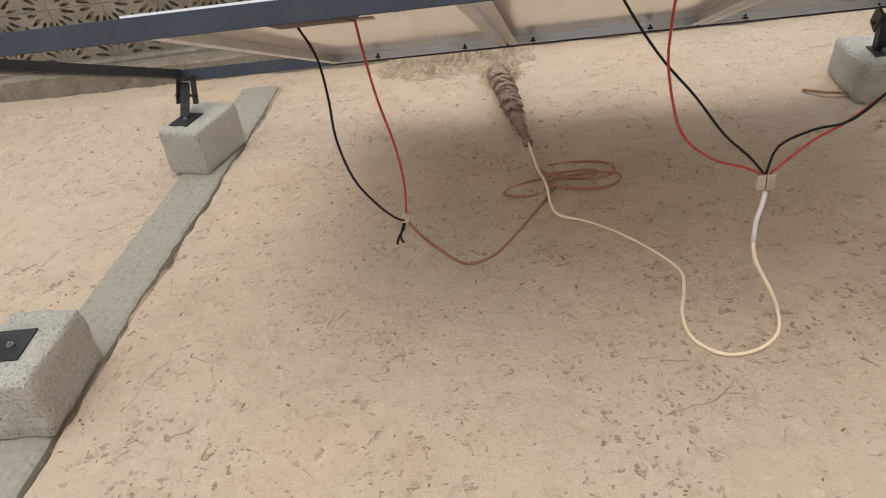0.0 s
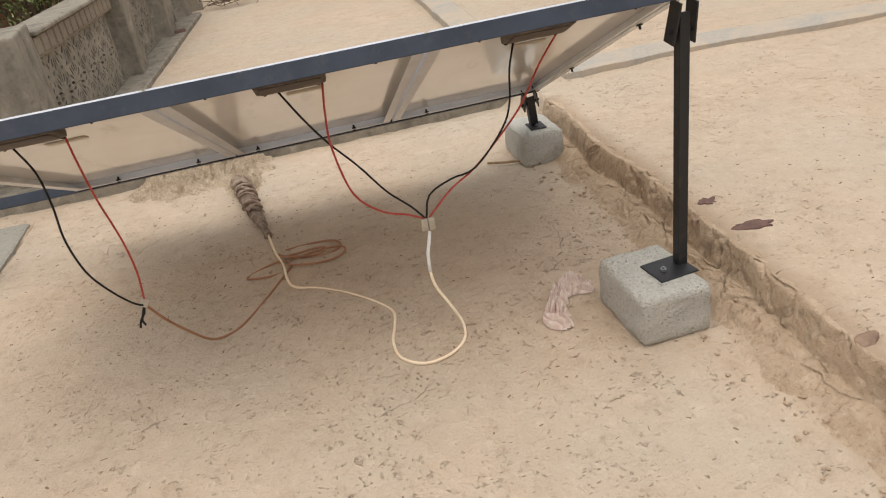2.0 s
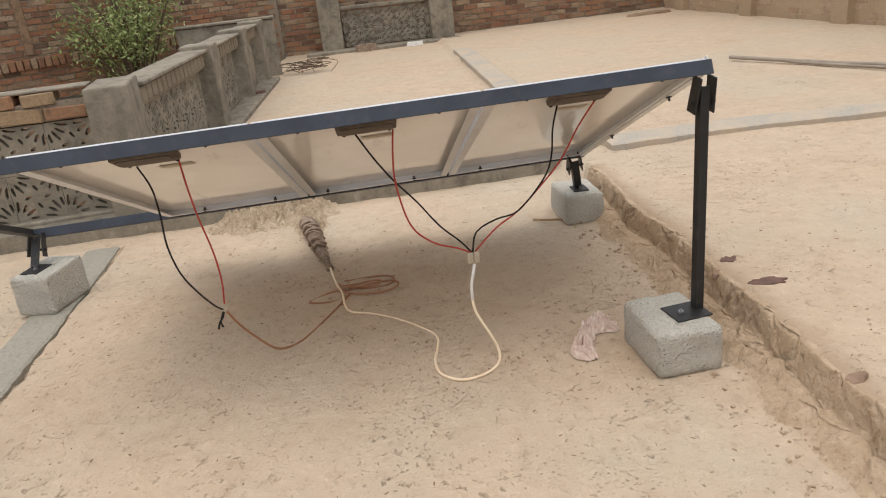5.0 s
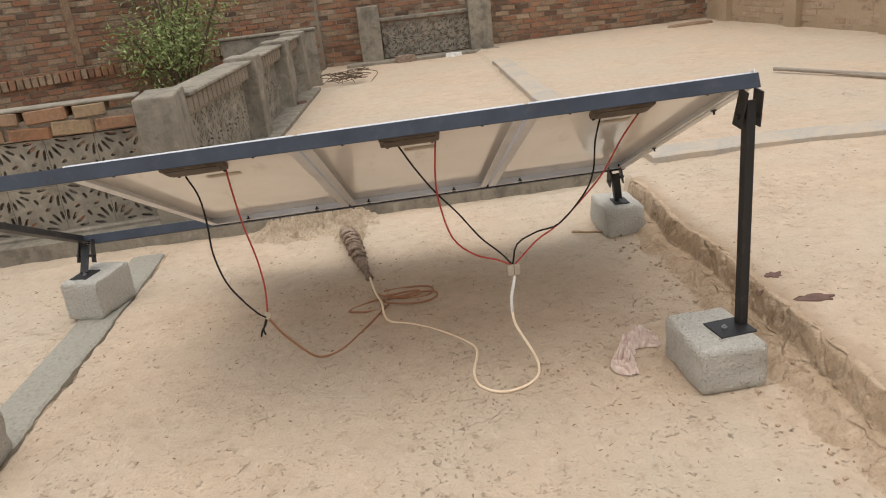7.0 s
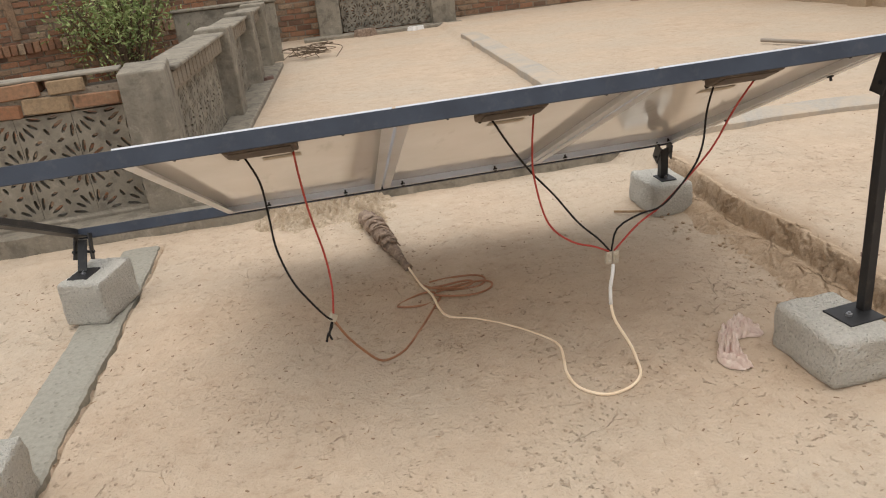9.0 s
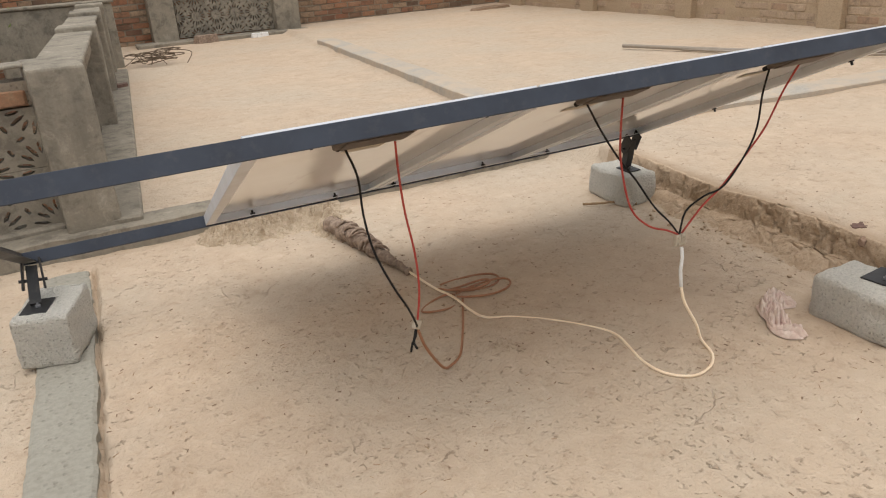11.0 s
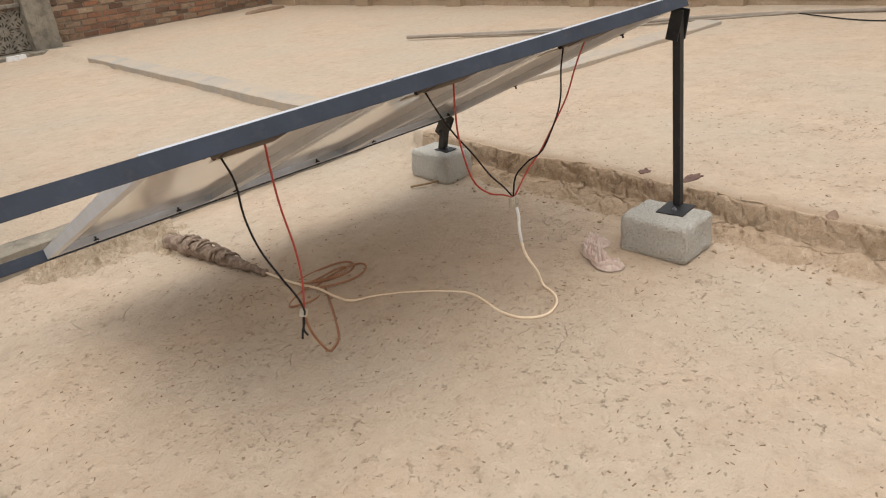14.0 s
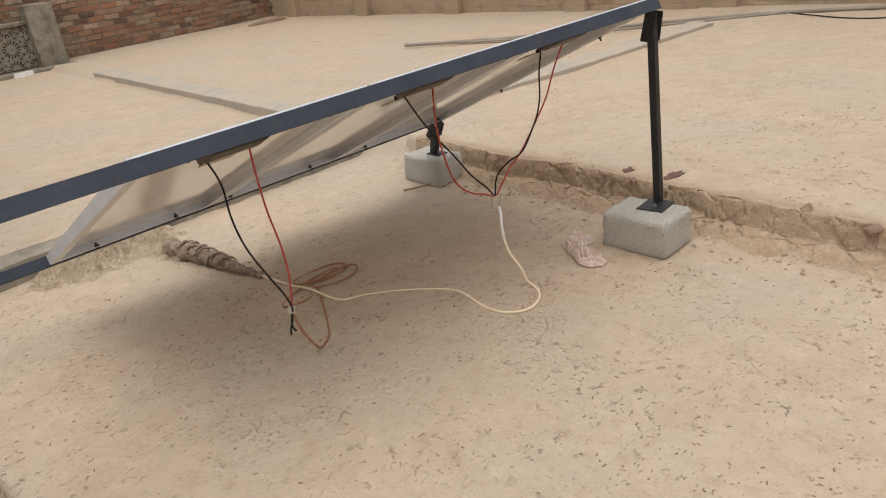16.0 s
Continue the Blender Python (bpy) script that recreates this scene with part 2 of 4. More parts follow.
def glass_build(nt, bsdf):
    p = world_coords(nt)
    cells = voronoi(nt, p, 40.0)
    c = mix(nt, ramp(nt, cells, [(0.2, 0.0), (0.6, 1.0)]), (0.012, 0.018, 0.05), (0.02, 0.035, 0.09))
    c = mix(nt, ramp(nt, noise_tex(nt, p, 5.0, 6), [(0.45, 0.0), (0.8, 0.4)]), c, (0.30, 0.26, 0.2))
    nt.links.new(c, bsdf.inputs["Base Color"])
    bsdf.inputs["Roughness"].default_value = 0.12


def plain_build(col, col2, rough=0.5, scale=40.0, relief=0.0006):
    def build(nt, bsdf):
        p = world_coords(nt)
        n = noise_tex(nt, p, scale, 4, 0.6)
        nt.links.new(mix(nt, ramp(nt, n, [(0.35, 0.0), (0.7, 1.0)]), col, col2), bsdf.inputs["Base Color"])
        bsdf.inputs["Roughness"].default_value = rough
        bsdf.inputs["Specular IOR Level"].default_value = 0.25
        bump(nt, bsdf, n, relief, 0.6)
    return build


def leaf_build(nt, bsdf):
    geo = nt.nodes.new("ShaderNodeNewGeometry")
    c = ramp(nt, geo.outputs["Random Per Island"], [(0.0, (0.16, 0.21, 0.06)), (0.6, (0.27, 0.34, 0.115)), (1.0, (0.40, 0.43, 0.18))])
    nt.links.new(c, bsdf.inputs["Base Color"])
    bsdf.inputs["Roughness"].default_value = 0.6


MUD = material("mud_plaster", mud_build)
def strip_build(nt, bsdf):
    p = world_coords(nt)
    big = noise_tex(nt, p, 3.0, 6, 0.7, 0.5)
    fine = noise_tex(nt, p, 50.0, 4, 0.7)
    col = mix(nt, ramp(nt, fine, [(0.3, 0.0), (0.7, 1.0)]), (0.33, 0.305, 0.265), (0.42, 0.39, 0.34))
    col = mix(nt, ramp(nt, big, [(0.36, 0.0), (0.58, 0.9)]), col, (0.48, 0.39, 0.295))
    nt.links.new(col, bsdf.inputs["Base Color"])
    bsdf.inputs["Roughness"].default_value = 0.94
    bsdf.inputs["Specular IOR Level"].default_value = 0.15
    bump(nt, bsdf, math_node(nt, 'ADD', big, math_node(nt, 'MULTIPLY', fine, 0.3)), 0.008, 0.8)


def heap_build(nt, bsdf):
    p = world_coords(nt)
    mid = noise_tex(nt, p, 18.0, 6, 0.7, 0.3)
    fine = noise_tex(nt, world_coords(nt, (1.0, 2.2, 1.0), (0, 0, 0.7)), 75.0, 4, 0.72, 0.3)
    col = mix(nt, ramp(nt, mid, [(0.34, 0.0), (0.62, 1.0)]), (0.44, 0.33, 0.22), (0.66, 0.54, 0.40))
    col = mix(nt, ramp(nt, fine, [(0.30, 0.7), (0.42, 0.0)]), col, (0.24, 0.17, 0.11))
    col = mix(nt, ramp(nt, fine, [(0.56, 0.0), (0.68, 0.6)]), col, (0.74, 0.63, 0.48))
    nt.links.new(col, bsdf.inputs["Base Color"])
    bsdf.inputs["Roughness"].default_value = 0.96
    bsdf.inputs["Specular IOR Level"].default_value = 0.1
    bump(nt, bsdf, math_node(nt, 'ADD', mid, fine), 0.016, 0.9)


def broken_build(nt, bsdf):
    p = world_coords(nt)
    mid = noise_tex(nt, p, 12.0, 6, 0.68, 0.2)
    fine = noise_tex(nt, p, 85.0, 4, 0.7)
    col = mix(nt, ramp(nt, mid, [(0.32, 0.0), (0.68, 1.0)]), (0.385, 0.28, 0.185), (0.52, 0.40, 0.285))
    col = mix(nt, ramp(nt, fine, [(0.32, 0.55), (0.45, 0.0)]), col, (0.22, 0.15, 0.095))
    col = mix(nt, ramp(nt, fine, [(0.60, 0.0), (0.72, 0.5)]), col, (0.62, 0.51, 0.39))
    nt.links.new(col, bsdf.inputs["Base Color"])
    bsdf.inputs["Roughness"].default_value = 0.96
    bsdf.inputs["Specular IOR Level"].default_value = 0.1
    bump(nt, bsdf, math_node(nt, 'ADD', mid, math_node(nt, 'MULTIPLY', fine, 0.5)), 0.012, 0.9)


STRIP = material("grey_cement_strip", strip_build)
OLDSTRIP = material("old_cement", concrete_build((0.38, 0.35, 0.30), (0.29, 0.265, 0.225), 0.25, 0.003))
BLOCK = material("cast_concrete_block", concrete_build((0.66, 0.63, 0.56), (0.50, 0.47, 0.40), 0.85, 0.02))
SLAB = material("smooth_grey_cement", concrete_build((0.355, 0.335, 0.28), (0.29, 0.27, 0.222), 0.4, 0.003))
BROKEN = material("broken_mud", broken_build)
WALLC = material("weathered_cement", wall_concrete_build)
REDBRICK = material("red_brick", brick_build([(0.0, (0.10, 0.062, 0.045)), (0.25, (0.30, 0.135, 0.08)), (0.5, (0.40, 0.185, 0.10)), (0.75, (0.33, 0.22, 0.14)), (1.0, (0.50, 0.36, 0.24))], (0.25, 0.175, 0.12)))
COPEBRICK = material("coping_brick", brick_build([(0.0, (0.33, 0.20, 0.11)), (0.35, (0.36, 0.26, 0.16)), (0.6, (0.37, 0.145, 0.075)), (1.0, (0.30, 0.24, 0.16))], (0.27, 0.20, 0.13)))
TANBRICK = material("tan_brick", brick_build([(0.0, (0.42, 0.31, 0.215)), (0.5, (0.46, 0.345, 0.24)), (0.85, (0.49, 0.37, 0.26)), (1.0, (0.38, 0.25, 0.165))], (0.45, 0.34, 0.24)))
MORTAR = material("grey_mortar", concrete_build((0.30, 0.25, 0.19), (0.22, 0.18, 0.135), 0.6, 0.006))
TANMORTAR = material("mud_mortar", concrete_build((0.46, 0.35, 0.235), (0.36, 0.265, 0.17), 0.5, 0.006))
GREYPAINT = material("blue_grey_paint", paint_build((0.028, 0.037, 0.056), (0.022, 0.028, 0.042), 0.6, 0.0, 0.07))
BLACKPAINT = material("black_paint", paint_build((0.010, 0.010, 0.011), (0.017, 0.016, 0.016), 0.5, 0.0, 0.08))
BACKSHEET = material("white_backsheet", backsheet_build)
ALU = material("anodised_aluminium", alu_build)
GLASS = material("solar_cell_glass", glass_build)
JBOX = material("dusty_black_plastic", plain_build((0.095, 0.078, 0.066), (0.16, 0.13, 0.105), 0.65, 14.0))
RUBBER = material("black_cable", plain_build((0.012, 0.011, 0.011), (0.026, 0.023, 0.020), 0.8))
REDWIRE = material("red_cable", plain_build((0.38, 0.05, 0.04), (0.47, 0.085, 0.06), 0.5))
CREAM = material("cream_cable", plain_build((0.93, 0.79, 0.59), (0.86, 0.68, 0.48), 0.45, 9.0))
BROWNCABLE = material("brown_cable", plain_build((0.33, 0.155, 0.085), (0.40, 0.21, 0.12), 0.55, 9.0))
WHITE = material("white_sleeve", plain_build((0.80, 0.79, 0.76), (0.70, 0.68, 0.64), 0.45))
TERMINAL = material("grey_terminal_plastic", plain_build((0.52, 0.46, 0.36), (0.42, 0.36, 0.28), 0.5))
STEEL = material("zinc_bolt", paint_build((0.30, 0.30, 0.31), (0.2, 0.2, 0.2), 0.4, 0.6, 0.2))
RAG = material("pink_dusty_cloth", plain_build((0.60, 0.44, 0.38), (0.74, 0.64, 0.55), 0.9, 30.0, 0.004))
SACK = material("brown_cloth_wrap", plain_build((0.19, 0.135, 0.10), (0.38, 0.29, 0.22), 0.9, 45.0, 0.003))
HEAP = material("straw_mud_heap", heap_build)
STRAW = material("dry_straw", plain_build((0.38, 0.26, 0.15), (0.24, 0.155, 0.09), 0.9, 30.0))
GRIT = material("dark_grit", plain_build((0.30, 0.21, 0.14), (0.20, 0.135, 0.09), 0.9, 30.0))
STONE = material("brown_stone", plain_build((0.30, 0.205, 0.145), (0.21, 0.14, 0.10), 0.9, 30.0, 0.004))
DARKPATCH = material("dark_stain_brick", plain_build((0.12, 0.075, 0.062), (0.19, 0.115, 0.09), 0.9, 30.0, 0.004))
PIPE = material("grey_pipe", plain_build((0.34, 0.29, 0.235), (0.25, 0.21, 0.165), 0.6, 6.0))
WOOD = material("bark", plain_build((0.14, 0.10, 0.065), (0.09, 0.065, 0.045), 0.9, 18.0, 0.01))
LEAF = material("small_green_leaves", leaf_build)
EARTH = material("yard_earth", concrete_build((0.36, 0.28, 0.2), (0.26, 0.2, 0.14), 0.1, 0.01))


# ---- mesh helpers ----
def part(name, bm, mat, parent=None, label="", smooth=False):
    me = bpy.data.meshes.new(name)
    bmesh.ops.recalc_face_normals(bm, faces=bm.faces)
    bm.to_mesh(me)
    bm.free()
    me.materials.append(mat)
    if smooth:
        for f in me.polygons:
            f.use_smooth = True
    ob = new(name, me)
    if parent is not None:
        ob.parent = parent
    if label:
        ob["label"] = label
    return ob


def thing(name, m, label, category, group="", kind=""):
    ob = new(name)
    ob.matrix_world = m
    return tagged(ob, label, category, group, kind)


def box(bm, c, size, m=Matrix(), bev=0.0, seg=1):
    r = bmesh.ops.create_cube(bm, size=1.0, matrix=m @ Matrix.Translation(c) @ Matrix.Diagonal((*size, 1)))
    if bev:
        es = list({e for v in r["verts"] for e in v.link_edges})
        bmesh.ops.bevel(bm, geom=es, offset=bev, segments=seg, affect='EDGES', profile=0.5)


def boxed(c, size, m=Matrix(), bev=0.0, seg=1):
    bm = bmesh.new()
    box(bm, c, size, m, bev, seg)
    return bm


def cyl(bm, a, b, r, n=12, r2=None):
    a, b = Vector(a), Vector(b)
    d = b - a
    m = Matrix.Translation((a + b) / 2) @ d.to_track_quat('Z', 'Y').to_matrix().to_4x4()
    bmesh.ops.create_cone(bm, cap_ends=True, segments=n, radius1=r, radius2=r if r2 is None else r2, depth=d.length, matrix=m)


def smooth_path(pts, step=0.02):
    pts = [Vector(p) for p in pts]
    P = [2 * pts[0] - pts[1], *pts, 2 * pts[-1] - pts[-2]]
    res = []
    for i in range(1, len(P) - 2):
        a, b, c, d = P[i - 1:i + 3]
        n = max(2, int((c - b).length / step))
        for k in range(n):
            t = k / n
            res.append(0.5 * ((2 * b) + (c - a) * t + (2 * a - 5 * b + 4 * c - d) * t * t + (3 * b - a - 3 * c + d) * t ** 3))
    res.append(pts[-1])
    return res


def sweep(bm, pts, r, n=8, wob=0.0, taper=None):
    ring0 = side = None
    for i, p in enumerate(pts):
        t = (pts[min(i + 1, len(pts) - 1)] - pts[max(i - 1, 0)]).normalized()
        if side is None:
            side = t.cross(Vector((0, 0, 1)) if abs(t.z) < 0.9 else Vector((1, 0, 0)))
        side = (side - t * side.dot(t)).normalized()
        nrm = side.cross(t)
        rr = r * (1 + wob * noise.noise(p * 30)) * (taper(i / (len(pts) - 1)) if taper else 1)
        ring = [bm.verts.new(p + rr * (math.cos(a) * side + math.sin(a) * nrm)) for a in (2 * math.pi * k / n for k in range(n))]
        if ring0:
            for k in range(n):
                bm.faces.new((ring0[k], ring0[(k + 1) % n], ring[(k + 1) % n], ring[k]))
        else:
            bm.faces.new(ring)
        ring0 = ring
    bm.faces.new(ring0[::-1])


def cable(name, pts, r, mat, parent=None, label="", step=0.02):
    bm = bmesh.new()
    sweep(bm, smooth_path(pts, step), r)
    return part(name, bm, mat, parent, label, True)


# ---- roof floor: one sheet with a sunken bay, a crumbling step and a kerb ----
def ease(a, b, x):
    t = min(1.0, max(0.0, (x - a) / (b - a)))
    return t * t * (3 - 2 * t)


def step_x(y):
    return 1.62 + 0.098 * (y - 0.6) + 0.03 * noise.noise(Vector((3.1, y * 1.9, 0))) + 0.014 * noise.noise(Vector((1.7, y * 8, 2)))


def kerb_y(x):
    return 3.70 - 0.035 * x + 0.012 * noise.noise(Vector((x * 2.5, 9.2, 0)))


def floor_z(x, y):
    v = Vector((x, y, 0))
    if x > -6.5 and x < 7.5 and y > -3 and y < 12:
        z = 0.010 * noise.noise(v * 1.3) + 0.005 * noise.noise(v * 4.7)
    else:
        z = 0.0
    if -2.2 < x < 2.4 and -0.6 < y < 4:
        z += 0.0022 * noise.fractal(v * 16, 1.0, 2.1, 3)
    sx = step_x(y)
    right = max(ease(sx - 0.032, sx + 0.012, x), 0.30 * ease(sx - 0.17, sx - 0.02, x)) if y < 3.4 else 0.0
    ky = kerb_y(x)
    back = ease(ky - 0.012, ky + 0.012, y) if x < 1.9 else 1.0 if y > 3.4 else 0.0
    z += 0.145 * right * (1 if y < 3.2 else 0) if y < 3.2 else 0
    if y >= 3.2:
        z += 0.145 * ease(1.78, 1.98, x) if y < 3.6 else 0
    if back > 0 and not (x > 1.78 and y < 3.6):
        z += 0.088 * back
    if x > 1.6 and y >= 3.6:
        z += 0.045 * ease(1.9, 2.0, x - 0.105 * (y - 4))
    # low lip of plaster beside the left strip
    sl = -0.815 + 0.09 * (y - 2.5) + 0.012 * noise.noise(v * 11)
    if y < 3.5:
        z += 0.022 * ease(sl - 0.010, sl + 0.010, x + 0.02 * noise.noise(v * 6)) - 0.016 - 0.030 * math.exp(-((x - sl + 0.012) / 0.010) ** 2)
    return z


def axis(bands):
    res = []
    for a, b, s in bands:
        n = max(1, round((b - a) / s))
        res += [a + (b - a) * k / n for k in range(n)]
    return res + [bands[-1][1]]


def build_floor():
    xs = axis([(-6, -2.4, 0.12), (-2.4, -1.2, 0.03), (-1.2, -1.0, 0.017), (-1.0, -0.66, 0.0075), (-0.66, 1.35, 0.017), (1.35, 2.1, 0.0125), (2.1, 3.4, 0.04), (3.4, 6.75, 0.12)])
    ys = axis([(-4.0, 0.2, 0.08), (0.2, 3.75, 0.0165), (3.75, 5.0, 0.05), (5.0, 11.6, 0.12)])
    verts = [(x, y, floor_z(x, y)) for y in ys for x in xs]
    nx = len(xs)
    faces = [(j * nx + i, j * nx + i + 1, (j + 1) * nx + i + 1, (j + 1) * nx + i) for j in range(len(ys) - 1) for i in range(nx - 1)
             if not (ys[j] > 3.95 and xs[i] < -0.86 + 0.155 * (ys[j] - 3.9))]
    me = bpy.data.meshes.new("floor")
    me.from_pydata(verts, [], faces)
    me.materials.append(MUD)
    for f in me.polygons:
        f.use_smooth = True
    return tagged(new("floor", me), "sandy mud-plastered flat roof with cracks and straw flecks", "floor", kind="structure")


build_floor()


def ground_sheet():
    bm = bmesh.new()
    bmesh.ops.create_grid(bm, x_segments=8, y_segments=8, size=400, matrix=Matrix.Translation((0, 0, -3.3)))
    tagged(part("ground", bm, EARTH), "bare earth yard below the roof", "ground", kind="structure")


ground_sheet()


def strip(name, pts, width, z0, z1, label, ragged=0.012, mat=None):
    """A cement strip along a line in plan, with uneven edges."""
    mat = mat or STRIP
    bm = bmesh.new()
    path = [Vector(p) for p in smooth_path([(x, y, 0) for x, y in pts], 0.025)]
    rows = []
    for i, p in enumerate(path):
        t = (path[min(i + 1, len(path) - 1)] - path[max(i - 1, 0)]).normalized()
        side = Vector((-t.y, t.x, 0))
        a = p + side * (width / 2 + ragged * (noise.noise(p * 5) + 0.6 * noise.noise(p * 19)))
        b = p - side * (width / 2 + ragged * (noise.noise(p * 5 + Vector((7, 3, 1))) + 0.6 * noise.noise(p * 21)))
        dz = 0.004 * noise.noise(p * 3)
        rows.append([bm.verts.new((q.x, q.y, z)) for q, z in ((a, z0), (a.lerp(b, 0.02), z1 - 0.006 + dz), (a.lerp(b, 0.08), z1 + dz), (a.lerp(b, 0.5), z1 + 0.003 + dz), (a.lerp(b, 0.92), z1 + dz), (a.lerp(b, 0.98), z1 - 0.006 + dz), (b, z0))])
    for r, s in zip(rows, rows[1:]):
        for k in range(6):
            bm.faces.new((r[k], r[k + 1], s[k + 1], s[k]))
    bm.faces.new(rows[0])
    bm.faces.new(rows[-1][::-1])
    tagged(part(name, bm, mat, smooth=False), label, "cement strip", kind="structure")


strip("trim_1", [(-1.05, 0.9), (-1.01, 1.66), (-0.93, 2.5), (-0.85, 3.5)], 0.19, -0.08, -0.001, "grey cement strip set in the mud roof", 0.010, SLAB)
strip("trim_2", [(2.02, 3.75), (2.1, 4.6), (2.33, 6.6), (2.62, 9.2)], 0.24, 0.02, 0.165, "raised grey cement rib across the roof")
strip("trim_3", [(2.12, 3.47), (2.9, 3.42), (4.0, 3.25), (5.6, 3.06)], 0.26, 0.05, 0.185, "raised grey cement rib across the roof")
strip("trim_4", [(-3.2, 3.81), (-1.0, 3.75), (0.5, 3.70), (2.06, 3.64)], 0.17, -0.05, 0.105, "low grey cement kerb behind the panels", 0.02, WALLC)


# ---- concrete footing blocks ----
def footing(x, y, turn, soft, label, sx=0.205, sy=0.29, h=0.158, seed=0, lift=0.0):
    bm = bmesh.new()
    box(bm, (0, 0, h / 2), (sx, sy, h), bev=soft, seg=3)
    bmesh.ops.subdivide_edges(bm, edges=[e for e in bm.edges if e.calc_length() > 0.05], cuts=9, use_grid_fill=True)
    for v in bm.verts:
        q = v.co * 14 + Vector((seed, 0, 0))
        v.co += 0.006 * noise.noise_vector(q) + 0.0035 * noise.noise_vector(q * 3.3)
        if v.co.z > 0.03:
            k = 1 - 0.02 * (v.co.z / h)
            v.co.x *= k
            v.co.y *= k
    ob = part("footing_block", bm, BLOCK, None, "", True)
    ob.matrix_world = pose(x, y, floor_z(x, y) - 0.006 + lift, 0, 0, turn)
    tagged(ob, label, "concrete block", "footing blocks of the rack")
    return ob


footing(1.412, 1.33, -2, 0.020, "pale rough concrete footing block beside a pink rag", 0.222, seed=1)
footing(1.655, 2.765, -4, 0.024, "pale rough concrete footing block beside the crumbling step", seed=5)
footing(-0.915, 2.80, -19, 0.012, "grey rough concrete footing block with sharp edges on the cement strip", 0.185, 0.28, 0.180, seed=9, lift=0.02)
footing(-1.015, 1.50, -2, 0.012, "grey rough concrete footing block with sharp edges, beside the cement strip", 0.2, 0.29, 0.180, seed=13, lift=0.02)

# ---- solar panels on their rack ----
TX = Vector((0.9958, -0.0898, 0.018)).normalized()
TY = Vector((0.082, 0.9118, -0.4015))
TY = (TY - TX * TY.dot(TX)).normalized()
TZ = TX.cross(TY)
TABLE = Matrix(((TX.x, TY.x, TZ.x, -0.332), (TX.y, TY.y, TZ.y, 2.855), (TX.z, TY.z, TZ.z, 0.325), (0, 0, 0, 1)))
PW, PL, PITCH = 0.660, 1.455, 0.665


def at(x, y, z):
    return TABLE @ Vector((x, y, z))


def angle_bar(a, b, leg1, leg2, t, d1, d2):
    """An angle iron from a to b with legs along d1 and d2."""
    a, b, d1, d2 = Vector(a), Vector(b), Vector(d1).normalized(), Vector(d2).normalized()
    prof = [d1 * 0, d1 * leg1, d1 * leg1 + d2 * t, d1 * t + d2 * t, d1 * t + d2 * leg2, d2 * leg2]
    bm = bmesh.new()
    va = [bm.verts.new(a + p) for p in prof]
    vb = [bm.verts.new(b + p) for p in prof]
    for k in range(6):
        bm.faces.new((va[k], va[(k + 1) % 6], vb[(k + 1) % 6], vb[k]))
    bm.faces.new(va)
    bm.faces.new(vb[::-1])
    bmesh.ops.bevel(bm, geom=list(bm.edges), offset=t * 0.22, segments=1, affect='EDGES')
    return bm


def bolt(bm, p, axis_dir, r=0.006, length=0.018):
    d = Vector(axis_dir).normalized()
    p = Vector(p)
    cyl(bm, p - d * 0.002, p + d * 0.007, r * 1.6, 6)
    cyl(bm, p + d * 0.007, p + d * length, r * 0.7, 8)


def solar_panel():
    ob = thing("solar_panel", TABLE @ Matrix.Translation((-0.012, 0, 0)), "white-backed solar panel in a silver aluminium frame, tilted on the rack", "solar panel", "solar panels on the rack")
    z0, z1 = -0.020, 0.0175
    for sx0, sx1, n in ((0, 0.0, 0), (PW, PW, 1)):
        s = 1 if n == 0 else -1
        bm = bmesh.new()
        box(bm, (sx0 + s * 0.0012, -PL / 2, (z0 + z1) / 2), (0.0024, PL, z1 - z0))
        box(bm, (sx0 + s * 0.016, -PL / 2, z0 + 0.0012), (0.0285, PL - 0.03, 0.0024))
        box(bm, (sx0 + s * 0.009, -PL / 2, z1 - 0.001), (0.014, PL, 0.002))
        part("side_rail", bm, ALU, ob)
    for y0, s in ((0.0, -1), (-PL, 1)):
        bm = bmesh.new()
        box(bm, (PW / 2, y0 + s * 0.0012, (z0 + z1) / 2), (PW - 0.005, 0.0024, z1 - z0))
        box(bm, (PW / 2, y0 + s * 0.018, z0 + 0.0012), (PW - 0.006, 0.032, 0.0024))
        box(bm, (PW / 2, y0 + s * 0.009, z1 - 0.001), (PW - 0.034, 0.014, 0.002))
        part("end_rail", bm, ALU, ob)
    part("backsheet", boxed((PW / 2, -PL / 2, z1 - 0.0075), (PW - 0.006, PL - 0.006, 0.002)), BACKSHEET, ob, "glossy off-white backsheet with dust smears")
    part("glass", boxed((PW / 2, -PL / 2, z1 - 0.0042), (PW - 0.006, PL - 0.006, 0.004)), GLASS, ob, "dark blue solar cells under glass")
    bm = bmesh.new()
    box(bm, (PW / 2 - 0.012, -1.285, z1 - 0.019), (0.188, 0.10, 0.022), bev=0.005, seg=2)
    jb = part("junction_box", bm, JBOX, ob, "dusty black plastic junction box")
    bm = bmesh.new()
    box(bm, (PW / 2 - 0.012, -1.285, z1 - 0.0315), (0.160, 0.080, 0.004), bev=0.0015)
    part("lid", bm, JBOX, jb)
    for dx in (-0.085, 0.06):
        bm = bmesh.new()
        cyl(bm, (PW / 2 + dx, -1.236, z1 - 0.019), (PW / 2 + dx, -1.205, z1 - 0.022), 0.007, 10)
        part("gland", bm, RUBBER, jb)
    part("sticker", boxed((PW / 2 + 0.02, -1.06, z1 - 0.0104), (0.11, 0.045, 0.0006)), TERMINAL, ob, "small faded label")
    return ob


